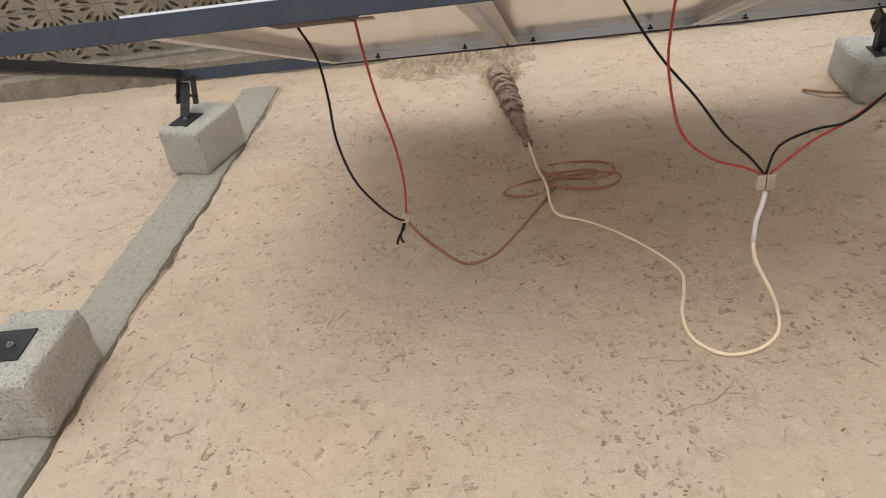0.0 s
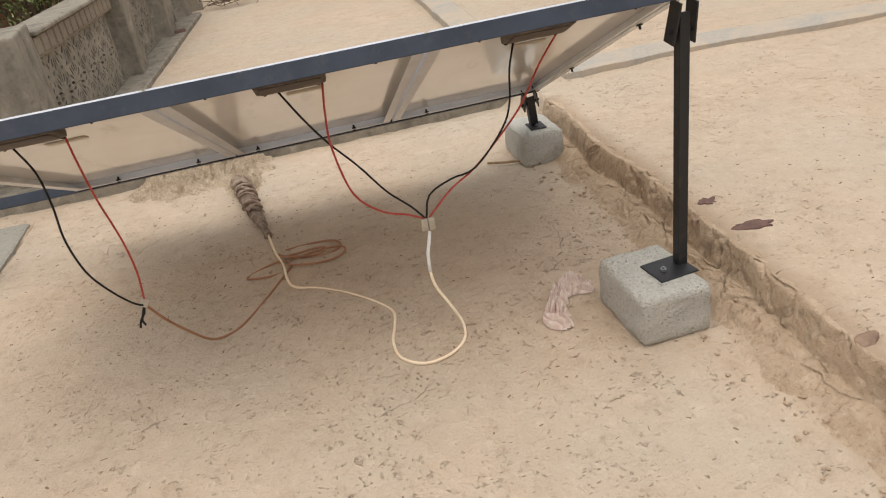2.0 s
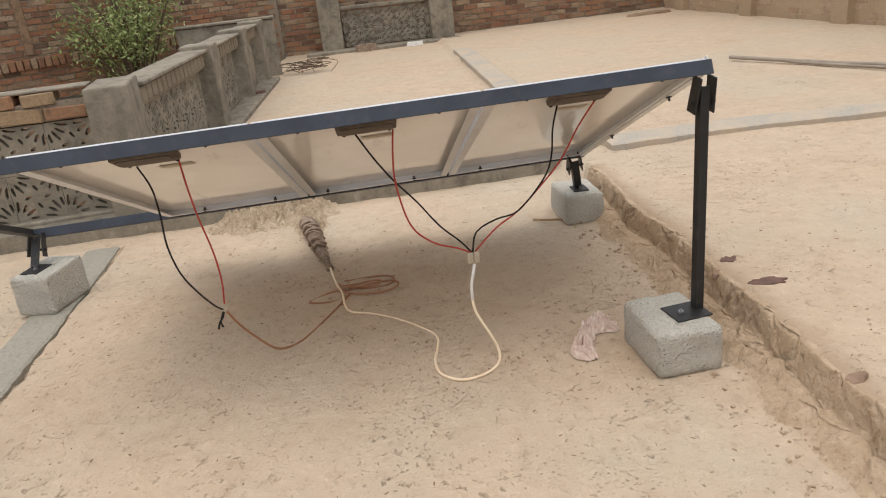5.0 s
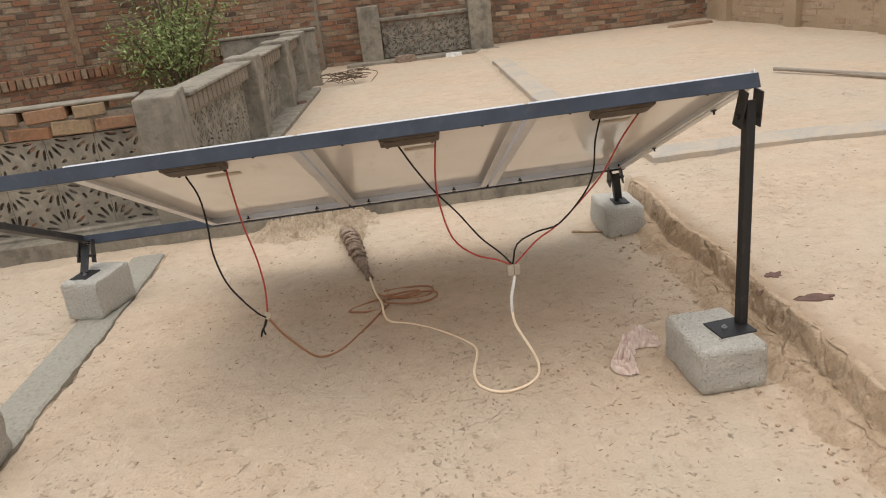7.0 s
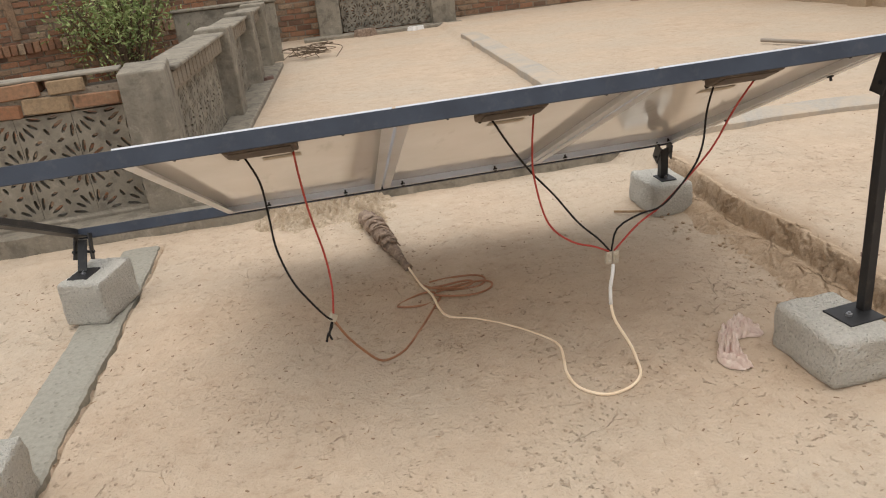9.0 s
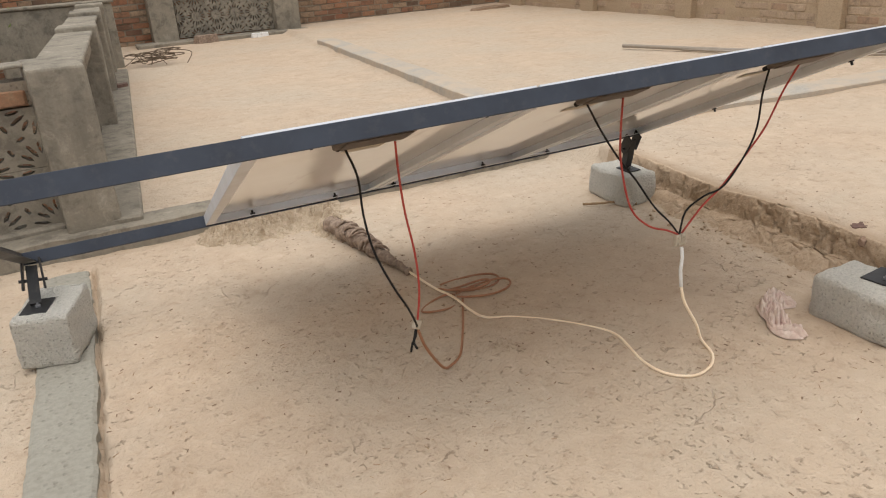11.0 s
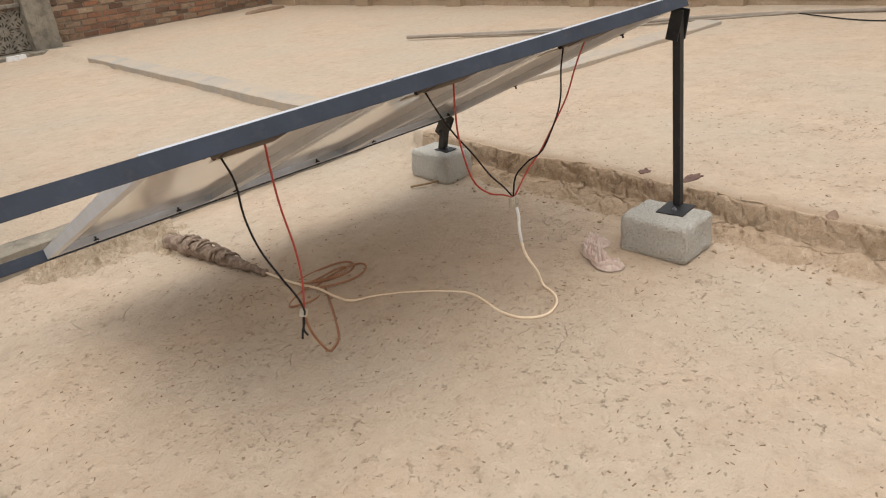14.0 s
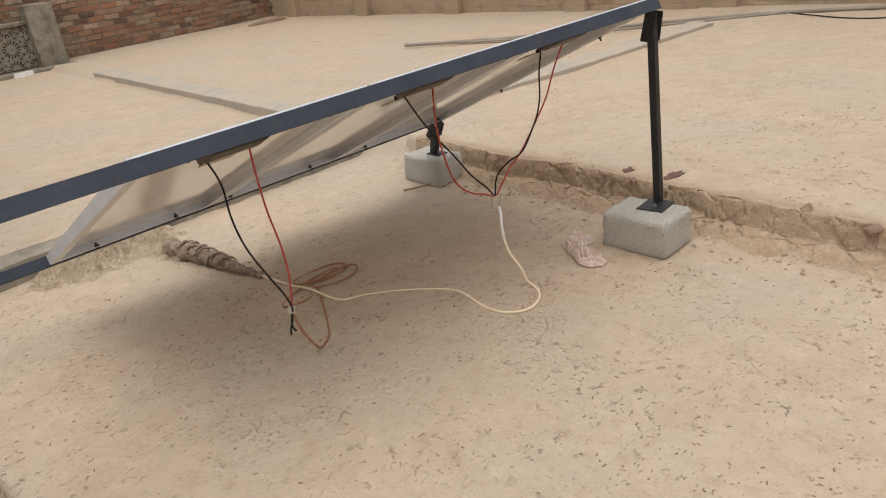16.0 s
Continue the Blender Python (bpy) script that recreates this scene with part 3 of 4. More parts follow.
PANEL = solar_panel()
for k in (1, 2):
    copy_thing(PANEL, TABLE @ Matrix.Translation((PITCH * k - (0.008 if k == 1 else 0.0), 0, 0)))

RACK = thing("panel_rack", Matrix(), "blue-grey and black painted steel angle rack with an empty bay", "rack")
WID = PITCH * 3
XL = -0.635
part("front_bar", angle_bar(at(XL, -PL - 0.007, 0.012), at(WID + 0.013, -PL - 0.007, 0.012), 0.044, 0.005, 0.005, -TZ, TY), GREYPAINT, RACK, "blue-grey painted angle iron")
part("rear_bar", angle_bar(at(XL, 0.002, -0.025), at(WID + 0.012, 0.002, -0.025), 0.044, 0.032, 0.005, TZ, TY), GREYPAINT, RACK, "blue-grey painted angle iron")
part("left_bar", angle_bar(at(XL, 0.0, -0.020), at(XL, -PL, -0.020), 0.045, 0.04, 0.005, TX, TZ), BLACKPAINT, RACK, "black painted angle iron")
part("right_bar", angle_bar(at(WID + 0.006, 0.0, -0.024), at(WID + 0.006, -PL, -0.024), 0.05, 0.028, 0.004, TZ, -TX), ALU, RACK, "silver edge rail")
for x in (0.164, 0.494, 0.745, 1.16, 1.484):
    bm = bmesh.new()
    bolt(bm, at(x, -0.016, -0.0165), TZ, 0.006, 0.017)
    bolt(bm, at(x, -0.016, -0.0185), -TZ, 0.005, 0.009)
    part("bolt", bm, BLACKPAINT, RACK)
for x in (0.12, 0.52, 0.78, 1.19, 1.45, 1.86):
    bm = bmesh.new()
    bolt(bm, at(x, -PL + 0.02, -0.020), -TZ, 0.0045, 0.010)
    part("bolt", bm, BLACKPAINT, RACK)
for y in (-0.53, -1.17):
    bm = bmesh.new()
    bolt(bm, at(WID - 0.012, y, -0.021), -TZ, 0.006, 0.018)
    part("bolt", bm, BLACKPAINT, RACK)


def leg(base, top, w, plate_turn, px, py, plate_dx, plate_dy):
    """A post with its base plate, nut and the two-cheek bracket under the bar."""
    base, top = Vector(base), Vector(top)
    d = (top - base).normalized()
    xdir = (Vector((1, 0, 0)) - d * d.x).normalized()
    ydir = d.cross(xdir)
    s = w / 2
    part("post", angle_bar(base - xdir * s - ydir * s, top - xdir * s - ydir * s - d * 0.02, w, w, 0.006, xdir, ydir), BLACKPAINT, RACK, "black painted angle-iron post")
    bm = boxed((0, 0, 0), (px, py, 0.006), pose(base.x + plate_dx, base.y + plate_dy, base.z, 0, 0, plate_turn), 0.0012)
    plate = part("base_plate", bm, BLACKPAINT, RACK)
    bm = bmesh.new()
    bolt(bm, (base.x + plate_dx * 1.5, base.y + plate_dy * 1.5, base.z + 0.003), (0, 0, 1), 0.006, 0.013)
    part("nut", bm, STEEL, plate)
    hgt = min(0.11, (top - base).length * 0.75)
    for sgn in (-1, 1):
        m = Matrix.Translation(top - d * (hgt / 2 - 0.01) + xdir * sgn * (s + 0.012)) @ Matrix((xdir, ydir, d)).transposed().to_4x4() @ pose(0, 0, 0, 12, sgn * -4, 0)
        part("bracket", boxed((0, 0, 0), (0.006, 0.048, hgt), m, 0.001), BLACKPAINT, RACK, "black steel bracket cheek")
    bm = bmesh.new()
    mid = top - d * hgt * 0.62
    cyl(bm, mid - xdir * (s + 0.026), mid + xdir * (s + 0.026), 0.006, 8)
    part("pin", bm, BLACKPAINT, RACK)


leg((1.500, 1.325, 0.160), at(WID - 0.006, -PL + 0.03, -0.036), 0.030, 3, 0.125, 0.110, -0.045, -0.012)
leg((1.655, 2.745, 0.158), at(WID - 0.05, -0.02, -0.022), 0.036, -5, 0.075, 0.095, 0.0, -0.02)
leg((-0.955, 2.80, 0.180), at(XL + 0.03, -0.02, -0.016), 0.036, -19, 0.085, 0.115, 0.004, -0.02)
leg((-1.075, 1.515, 0.180), at(XL + 0.03, -PL + 0.03, -0.036), 0.034, 0, 0.115, 0.115, 0.035, -0.015)

# ---- wiring ----
W1 = thing("wire_pair", pose(-0.03, 1.75, 0.275), "black and red wires twisted to a brown flex", "cable")


def local(w, pts):
    m = w.matrix_world.inverted()
    return [m @ Vector(p) for p in pts]


cable("black_wire", local(W1, [(-0.189, 1.733, 0.805), (-0.163, 1.737, 0.729), (-0.158, 1.739, 0.631), (-0.154, 1.705, 0.543), (-0.127, 1.670, 0.452), (-0.087, 1.675, 0.373), (-0.050, 1.712, 0.300), (-0.033, 1.745, 0.270)]), 0.0031, RUBBER, W1)
cable("red_wire", local(W1, [(-0.061, 1.725, 0.819), (-0.056, 1.731, 0.725), (-0.045, 1.736, 0.614), (-0.024, 1.739, 0.488), (-0.018, 1.743, 0.380), (-0.028, 1.749, 0.280)]), 0.0031, REDWIRE, W1)
for fork in ([(-0.032, 1.749, 0.272), (-0.040, 1.742, 0.245), (-0.054, 1.737, 0.228), (-0.062, 1.733, 0.206)], [(-0.034, 1.747, 0.268), (-0.046, 1.740, 0.240), (-0.050, 1.734, 0.226), (-0.044, 1.728, 0.212)]):
    cable("tail", local(W1, fork), 0.0034, RUBBER, W1, "taped black wire end")
bm = bmesh.new()
box(bm, (0, 0, 0), (0.020, 0.018, 0.026), pose(0, 0, 0, 0, 30, 20), 0.003, 2)
part("connector", bm, TERMINAL, W1, "small grey screw connector")
cable("brown_flex", local(W1, [(-0.028, 1.752, 0.262), (0.005, 1.784, 0.182), (0.051, 1.818, 0.103), (0.098, 1.848, 0.038), (0.14, 1.885, 0.010), (0.20, 1.925, 0.008), (0.28, 2.04, 0.008), (0.36, 2.17, 0.010), (0.42, 2.27, 0.012)]), 0.0043, BROWNCABLE, W1)

W2 = thing("wire_bundle", pose(0.829, 1.621, 0.36), "black and red wires meeting in a terminal block above cream flex", "cable")
cable("black_wire", local(W2, [(0.494, 1.672, 0.818), (0.538, 1.663, 0.739), (0.593, 1.654, 0.656), (0.660, 1.645, 0.574), (0.726, 1.633, 0.481), (0.787, 1.626, 0.419), (0.824, 1.621, 0.372)]), 0.0031, RUBBER, W2)
cable("red_wire", local(W2, [(0.613, 1.660, 0.822), (0.601, 1.652, 0.732), (0.599, 1.644, 0.638), (0.630, 1.630, 0.499), (0.699, 1.623, 0.428), (0.775, 1.622, 0.396), (0.822, 1.621, 0.371)]), 0.0031, REDWIRE, W2)
cable("black_wire", local(W2, [(1.154, 1.611, 0.847), (1.131, 1.611, 0.759), (1.121, 1.609, 0.665), (1.089, 1.610, 0.591), (0.995, 1.608, 0.497), (0.917, 1.615, 0.477), (0.847, 1.620, 0.442), (0.828, 1.621, 0.372)]), 0.0031, RUBBER, W2)
cable("red_wire", local(W2, [(1.288, 1.602, 0.846), (1.219, 1.605, 0.757), (1.159, 1.606, 0.660), (1.099, 1.613, 0.588), (0.996, 1.617, 0.493), (0.916, 1.617, 0.446), (0.836, 1.621, 0.371)]), 0.0031, REDWIRE, W2)
for dx in (-0.011, 0.011):
    bm = bmesh.new()
    box(bm, (dx, 0, -0.008), (0.020, 0.017, 0.040), Matrix(), 0.003, 2)
    cyl(bm, (dx, -0.008, 0.002), (dx, -0.013, 0.002), 0.004, 8)
    cyl(bm, (dx, -0.008, -0.018), (dx, -0.013, -0.018), 0.004, 8)
    part("terminal_block", bm, TERMINAL, W2, "grey plastic terminal block with screws")
cable("white_sleeve", local(W2, [(0.827, 1.608, 0.332), (0.817, 1.593, 0.305), (0.806, 1.586, 0.267), (0.802, 1.575, 0.216)]), 0.0056, WHITE, W2, "white inner sleeve")
cable("cream_flex", local(W2, [(0.802, 1.575, 0.217), (0.807, 1.568, 0.176), (0.823, 1.560, 0.137), (0.850, 1.546, 0.082), (0.872, 1.54, 0.022), (0.85, 1.475, 0.009), (0.79, 1.428, 0.008), (0.71, 1.42, 0.008), (0.652, 1.48, 0.008), (0.648, 1.57, 0.008), (0.675, 1.66, 0.008), (0.692, 1.74, 0.008), (0.668, 1.81, 0.008), (0.59, 1.93, 0.008), (0.49, 2.035, 0.008), (0.405, 2.09, 0.010), (0.385, 2.16, 0.015), (0.385, 2.27, 0.020), (0.368, 2.39, 0.016), (0.36, 2.50, 0.018), (0.355, 2.60, 0.02)]), 0.0048, CREAM, W2)

coil = bmesh.new()
for cx, cy, rx, ry, tw, z in ((0.50, 2.36, 0.125, 0.06, -14, 0.012), (0.51, 2.27, 0.12, 0.05, -2, 0.020), (0.325, 2.27, 0.085, 0.045, 14, 0.010), (0.47, 2.31, 0.09, 0.02, -8, 0.028)):
    pts = []
    for k in range(15):
        a = 2 * math.pi * k / 16 + math.pi * (1.0 if cx > 0.4 else 0.0) + 0.2
        q = Matrix.Rotation(radians(tw), 2) @ Vector((rx * math.cos(a), ry * math.sin(a)))
        pts.append((cx + q.x, cy + q.y, z + 0.006 * math.sin(a * 2 + cx)))
    sweep(coil, smooth_path(pts, 0.015), 0.0042)
tagged(part("coiled_flex", coil, BROWNCABLE, None, "", True), "loose loops of brown flex lying on the mud", "cable")

def heap_z(x, y):
    v = Vector((x, y, 0))
    x += 0.05 * noise.noise(v * 9 + Vector((5, 0, 0)))
    y += 0.05 * noise.noise(v * 10 + Vector((0, 4, 0)))
    a = 0.10 * math.exp(-((x - 0.10) / 0.34) ** 6 - ((y - 3.53) / 0.17) ** 2)
    e = 0.085 * math.exp(-((x - 0.30) / 0.085) ** 2 - ((y - 3.24) / 0.14) ** 2)
    base = max(a, e)
    lumps = 0.80 + 0.6 * noise.noise(v * 8) + 0.9 * abs(noise.noise(v * 19)) + 0.5 * noise.noise(v * 38) + 0.22 * noise.noise(v * 85)
    return base * lumps - 0.022 + 0.012 * noise.noise(v * 12)


def mud_heap():
    xs = [-0.42 + 0.0065 * i for i in range(162)]
    ys = [2.80 + 0.0065 * j for j in range(130)]
    V = [(x, y, max(-0.03, heap_z(x, y))) for y in ys for x in xs]
    n = len(xs)
    F = [(j * n + i, j * n + i + 1, (j + 1) * n + i + 1, (j + 1) * n + i) for j in range(len(ys) - 1) for i in range(n - 1)
         if max(V[k][2] for k in (j * n + i, j * n + i + 1, (j + 1) * n + i + 1, (j + 1) * n + i)) > -0.028]
    me = bpy.data.meshes.new("mud_mound")
    me.from_pydata(V, [], F)
    me.materials.append(HEAP)
    tagged(new("mud_mound", me), "low lumpy mound of dried straw mud against the kerb", "mud", kind="stuff")


mud_heap()

# cloth-wrapped pipe end sticking out of the heaped mud
wrap = thing("wrapped_pipe", pose(0.32, 2.85, 0.0), "pipe end wrapped in dusty brown cloth, half buried in mud", "pipe")
WRAP = [(0.280, 3.23, 0.045), (0.290, 3.12, 0.048), (0.300, 3.00, 0.048), (0.318, 2.86, 0.038), (0.338, 2.72, 0.028), (0.355, 2.575, 0.018)]
bm = bmesh.new()
sweep(bm, smooth_path(local(wrap, WRAP), 0.007), 0.040, 20, 0.25, lambda u: 0.95 - 0.62 * ease(0.30, 1.0, u))
for v in bm.verts:
    v.co += 0.008 * noise.noise_vector(v.co * 26) + 0.006 * noise.noise_vector(v.co * 70)
part("sleeve", bm, SACK, wrap, "", True)
wrap_line = smooth_path(local(wrap, WRAP), 0.004)
rng = random.Random(7)
for k in range(9):
    u = 0.24 + 0.055 * k + rng.uniform(-0.015, 0.015)
    lean = (1 if k % 2 else -1) * rng.uniform(0.05, 0.14)
    rad = (0.043 - 0.024 * ease(0.30, 1.0, u)) * rng.uniform(1.04, 1.2)
    a0 = rng.uniform(-0.3, 0.5)
    pts = []
    for j in range(11):
        a = a0 + math.pi * (0.75 + 0.25 * rng.random()) * j / 10
        c = wrap_line[max(0, min(len(wrap_line) - 1, int((u + lean * (j / 10 - 0.5)) * (len(wrap_line) - 1))))]
        pts.append(c + Vector((rad * math.cos(a), 0.006 * rng.uniform(-1, 1), rad * math.sin(a))))
    bm = bmesh.new()
    sweep(bm, smooth_path(pts, 0.008), rng.uniform(0.006, 0.012), 7, 0.6, lambda q: 0.35 + 0.65 * math.sin(math.pi * (0.08 + 0.84 * q)))
    part("cloth_fold", bm, SACK, wrap, "", True)


def rag():
    """A twisted length of cloth, its pleats running along it."""
    line = smooth_path([(1.312, 1.530, 0), (1.275, 1.572, 0), (1.215, 1.560, 0), (1.170, 1.495, 0), (1.140, 1.430, 0), (1.158, 1.375, 0)], 0.004)
    n, m = len(line), 44
    V, F = [], []
    for i, p in enumerate(line):
        u = i / (n - 1)
        t = (line[min(i + 1, n - 1)] - line[max(i - 1, 0)]).normalized()
        side = Vector((-t.y, t.x, 0))
        w = (0.082 - 0.032 * math.exp(-((u - 0.50) / 0.15) ** 2) + 0.022 * noise.noise(Vector((u * 9, 2, 0)))) * math.sqrt(max(0.12, 1 - abs(2 * u - 1) ** 5))
        hgt = (0.052 - 0.018 * u + 0.016 * noise.noise(Vector((u * 7, 5, 1)))) * math.sqrt(max(0.02, 1 - abs(2 * u - 1) ** 4))
        for j in range(m):
            v = j / (m - 1) * 2 - 1
            q = Vector((u * 5.5, v * 1.4, 0.6))
            warp = 1.3 * noise.noise(q * 1.6)
            pleat = abs(math.sin(math.pi * (2.6 * v + warp + 0.8 * u))) - 0.4
            edge = (1 - abs(v) ** 3)
            z = 0.004 + hgt * edge * (0.50 + 0.75 * pleat + 0.5 * noise.noise(q * 4.5) + 0.25 * noise.noise(q * 11))
            off = side * (v * w / 2 * (1 + 0.25 * noise.noise(q * 3))) + t * (0.012 * noise.noise(q * 2.5))
            V.append((p.x + off.x, p.y + off.y, max(0.002, z)))
    for i in range(n - 1):
        for j in range(m - 1):
            F.append((i * m + j, i * m + j + 1, (i + 1) * m + j + 1, (i + 1) * m + j))
    me = bpy.data.meshes.new("rag")
    me.from_pydata(V, [], F)
    me.materials.append(RAG)
    ob = new("rag", me)
    so = ob.modifiers.new("thick", 'SOLIDIFY')
    so.thickness = 0.0025
    ob.location.z = floor_z(1.2, 1.48)
    tagged(ob, "crumpled dusty pink rag lying against a footing block", "rag")


rag()


def shard(name, x, y, sx, sy, turn, mat, label, cat, h=0.012, seed=0):
    bm = bmesh.new()
    n = 22
    ring = []
    for k in range(n):
        a = 2 * math.pi * k / n
        r = 1 + 0.6 * noise.noise(Vector((math.cos(a) * 2.6 + seed, math.sin(a) * 1.6, seed)))
        ring.append((sx * 0.5 * r * math.cos(a), sy * 0.5 * r * math.sin(a)))
    lo = [bm.verts.new((a, b, -0.01)) for a, b in ring]
    hi = [bm.verts.new((a * 0.9, b * 0.9, h + 0.004 * noise.noise(Vector((a * 40, b * 40, seed))))) for a, b in ring]
    for k in range(n):
        bm.faces.new((lo[k], lo[(k + 1) % n], hi[(k + 1) % n], hi[k]))
    bm.faces.new(hi)
    bm.faces.new(lo[::-1])
    ob = part(name, bm, mat)
    ob.matrix_world = pose(x, y, floor_z(x, y), 0, 0, turn)
    return tagged(ob, label, cat)


def stone(x, y, z, sx, sy, sz, turn, seed, label):
    bm = bmesh.new()
    bmesh.ops.create_icosphere(bm, subdivisions=3, radius=0.5)
    for v in bm.verts:
        q = Vector([max(-0.4, min(0.4, k)) for k in v.co])
        v.co = q * (1 + 0.5 * noise.noise(q * 2.0 + Vector((seed * 3.7, 0, 0)))) + 0.03 * noise.noise_vector(q * 9)
        v.co = Vector((v.co.x * sx, v.co.y * sy, v.co.z * sz))
    ob = part("stone", bm, STONE)
    ob.matrix_world = pose(x, y, z, 8, -10, turn)
    tagged(ob, label, "stone")


stone(1.668, 0.80, 0.143, 0.075, 0.06, 0.05, 20, 3, "brown stone lodged in the crumbling step")
stone(1.606, 0.56, 0.134, 0.06, 0.065, 0.05, 60, 8, "brown stone lodged in the crumbling step")
stone(1.715, 1.56, 0.14, 0.04, 0.03, 0.03, 0, 5, "small brown stone on the edge of the step")
shard("dark_brick_fragment", 1.83, 1.425, 0.14, 0.052, -10, DARKPATCH, "dark brick edge showing through the mud plaster", "brick", 0.004, 1)
shard("dark_brick_fragment", 1.815, 1.645, 0.065, 0.055, -5, DARKPATCH, "small dark brick corner showing through the mud plaster", "brick", 0.004, 2)
cable("dry_twig", [(1.42, 2.78, 0.012), (1.48, 2.72, 0.02), (1.56, 2.70, 0.014), (1.62, 2.62, 0.014)], 0.006, STRAW)
tagged(bpy.data.objects["dry_twig"], "thin dry root curled beside a footing block", "twig")


# ---- boundary walls ----
def pierced(w, h, holes, depth):
    """An upright plate in x and z, from y = 0 back, with holes through it."""
    bm = bmesh.new()
    edges = []
    for loop in [[(0, 0), (w, 0), (w, h), (0, h)], *holes]:
        vs = [bm.verts.new((x, 0, z)) for x, z in loop]
        edges += [bm.edges.new((vs[k], vs[(k + 1) % len(vs)])) for k in range(len(vs))]
    bmesh.ops.triangle_fill(bm, use_beauty=True, edges=edges, normal=(0, -1, 0))
    r = bmesh.ops.extrude_face_region(bm, geom=list(bm.faces))
    bmesh.ops.translate(bm, vec=(0, depth, 0), verts=[g for g in r["geom"] if isinstance(g, bmesh.types.BMVert)])
    return bm


def slit(cx, cz, length, width, ang):
    c, s = math.cos(ang), math.sin(ang)
    pts = [(-0.5, 0.1), (-0.2, 0.5), (0.35, 0.42), (0.5, 0.0), (0.35, -0.42), (-0.2, -0.5)]
    return [(cx + a * length * c - b * width * s, cz + a * length * s + b * width * c) for a, b in pts]


def screen_mesh():
    """One pierced cement screen block with fans of slits from its corners."""
    S = 0.27
    holes = []
    for cx, cz, a0 in ((0, 0, 0), (S, 0, 90), (S, S, 180), (0, S, 270)):
        for k in range(4):
            a = radians(a0 + 10 + 23.3 * k)
            holes.append(slit(cx + 0.090 * math.cos(a), cz + 0.090 * math.sin(a), 0.074 if k % 2 else 0.058, 0.0185, a))
    for k in range(4):
        a = radians(90 * k)
        holes.append(slit(S / 2 + 0.052 * math.cos(a), S / 2 + 0.052 * math.sin(a), 0.042, 0.018, a + 0.5))
    bm = pierced(S, S, holes, 0.05)
    ob = part("screen_block", bm, WALLC)
    return ob


SCREEN = screen_mesh()
BRICK_BM = boxed((0, 0, 0), (1, 1, 1))
BRICK_ME = bpy.data.meshes.new("brick")
bmesh.ops.bevel(BRICK_BM, geom=list(BRICK_BM.edges), offset=0.06, segments=1, affect='EDGES')
BRICK_BM.to_mesh(BRICK_ME)
BRICK_BM.free()


def brick_mesh(mat):
    me = BRICK_ME.copy()
    me.materials.append(mat)
    return me


def put_brick(me, parent, m):
    ob = new("brick", me)
    ob.parent = parent
    ob.matrix_local = m
    return ob


def screens(parent, m, nx, nz, first):
    for i in range(nx):
        for j in range(nz):
            if first:
                ob = SCREEN
                first = False
            else:
                ob = new("screen_block", SCREEN.data)
            ob.parent = parent
            ob.matrix_local = m @ Matrix.Translation((0.272 * i, 0, 0.272 * j)) @ (pose(0, 0, 0) if (i + j) % 2 else pose(0.27, 0, 0.27, 0, 180, 0))


def pillar(parent, m, w, d, h, label=""):
    bm = bmesh.new()
    box(bm, (w / 2, d / 2, h / 2), (w, d, h), bev=0.012, seg=2)
    bmesh.ops.subdivide_edges(bm, edges=[e for e in bm.edges if e.calc_length() > 0.12], cuts=4, use_grid_fill=True)
    for v in bm.verts:
        v.co += 0.006 * noise.noise_vector(v.co * 6 + m.translation)
    ob = part("pillar", bm, WALLC, parent, label)
    ob.matrix_local = m
    return ob


# front run: brick coping over pierced screens, left of the corner pier
PF = thing("wall_south", pose(-0.80, 3.83, 0.05, 0, 0, 2), "low parapet of pierced cement screens under a brick coping", "parapet", kind="structure")
screens(PF, pose(-3.26, 0.02, 0.08), 12, 2, True)
part("plinth", boxed((-1.63, 0.06, 0.03), (3.27, 0.16, 0.10), Matrix(), 0.01), WALLC, PF)
part("coping_bed", boxed((-1.63, 0.09, 0.685), (3.27, 0.13, 0.10)), MORTAR, PF)
cop = brick_mesh(COPEBRICK)
dim = brick_mesh(MORTAR)
for course in range(2):
    for k in range(14):
        x = -3.2 + 0.236 * k + (0.11 if course else 0.0)
        if x < -0.1:
            put_brick(cop, PF, pose(x, 0.08 + random.uniform(-.012, .012), 0.668 + 0.083 * course, random.uniform(-6, 6), random.uniform(-5, 5), random.uniform(-5, 5)) @ Matrix.Diagonal((random.uniform(0.175, 0.23), random.uniform(0.155, 0.18), random.uniform(0.062, 0.08), 1)))
part("cap", boxed((-1.63, 0.10, 0.797), (3.27, 0.16, 0.014), Matrix(), 0.004), WALLC, PF, "thin cement cap")
pillar(PF, pose(0.0, -0.12, 0.0, 0, 0, 0), 0.235, 0.48, 0.79, "plastered corner pier")

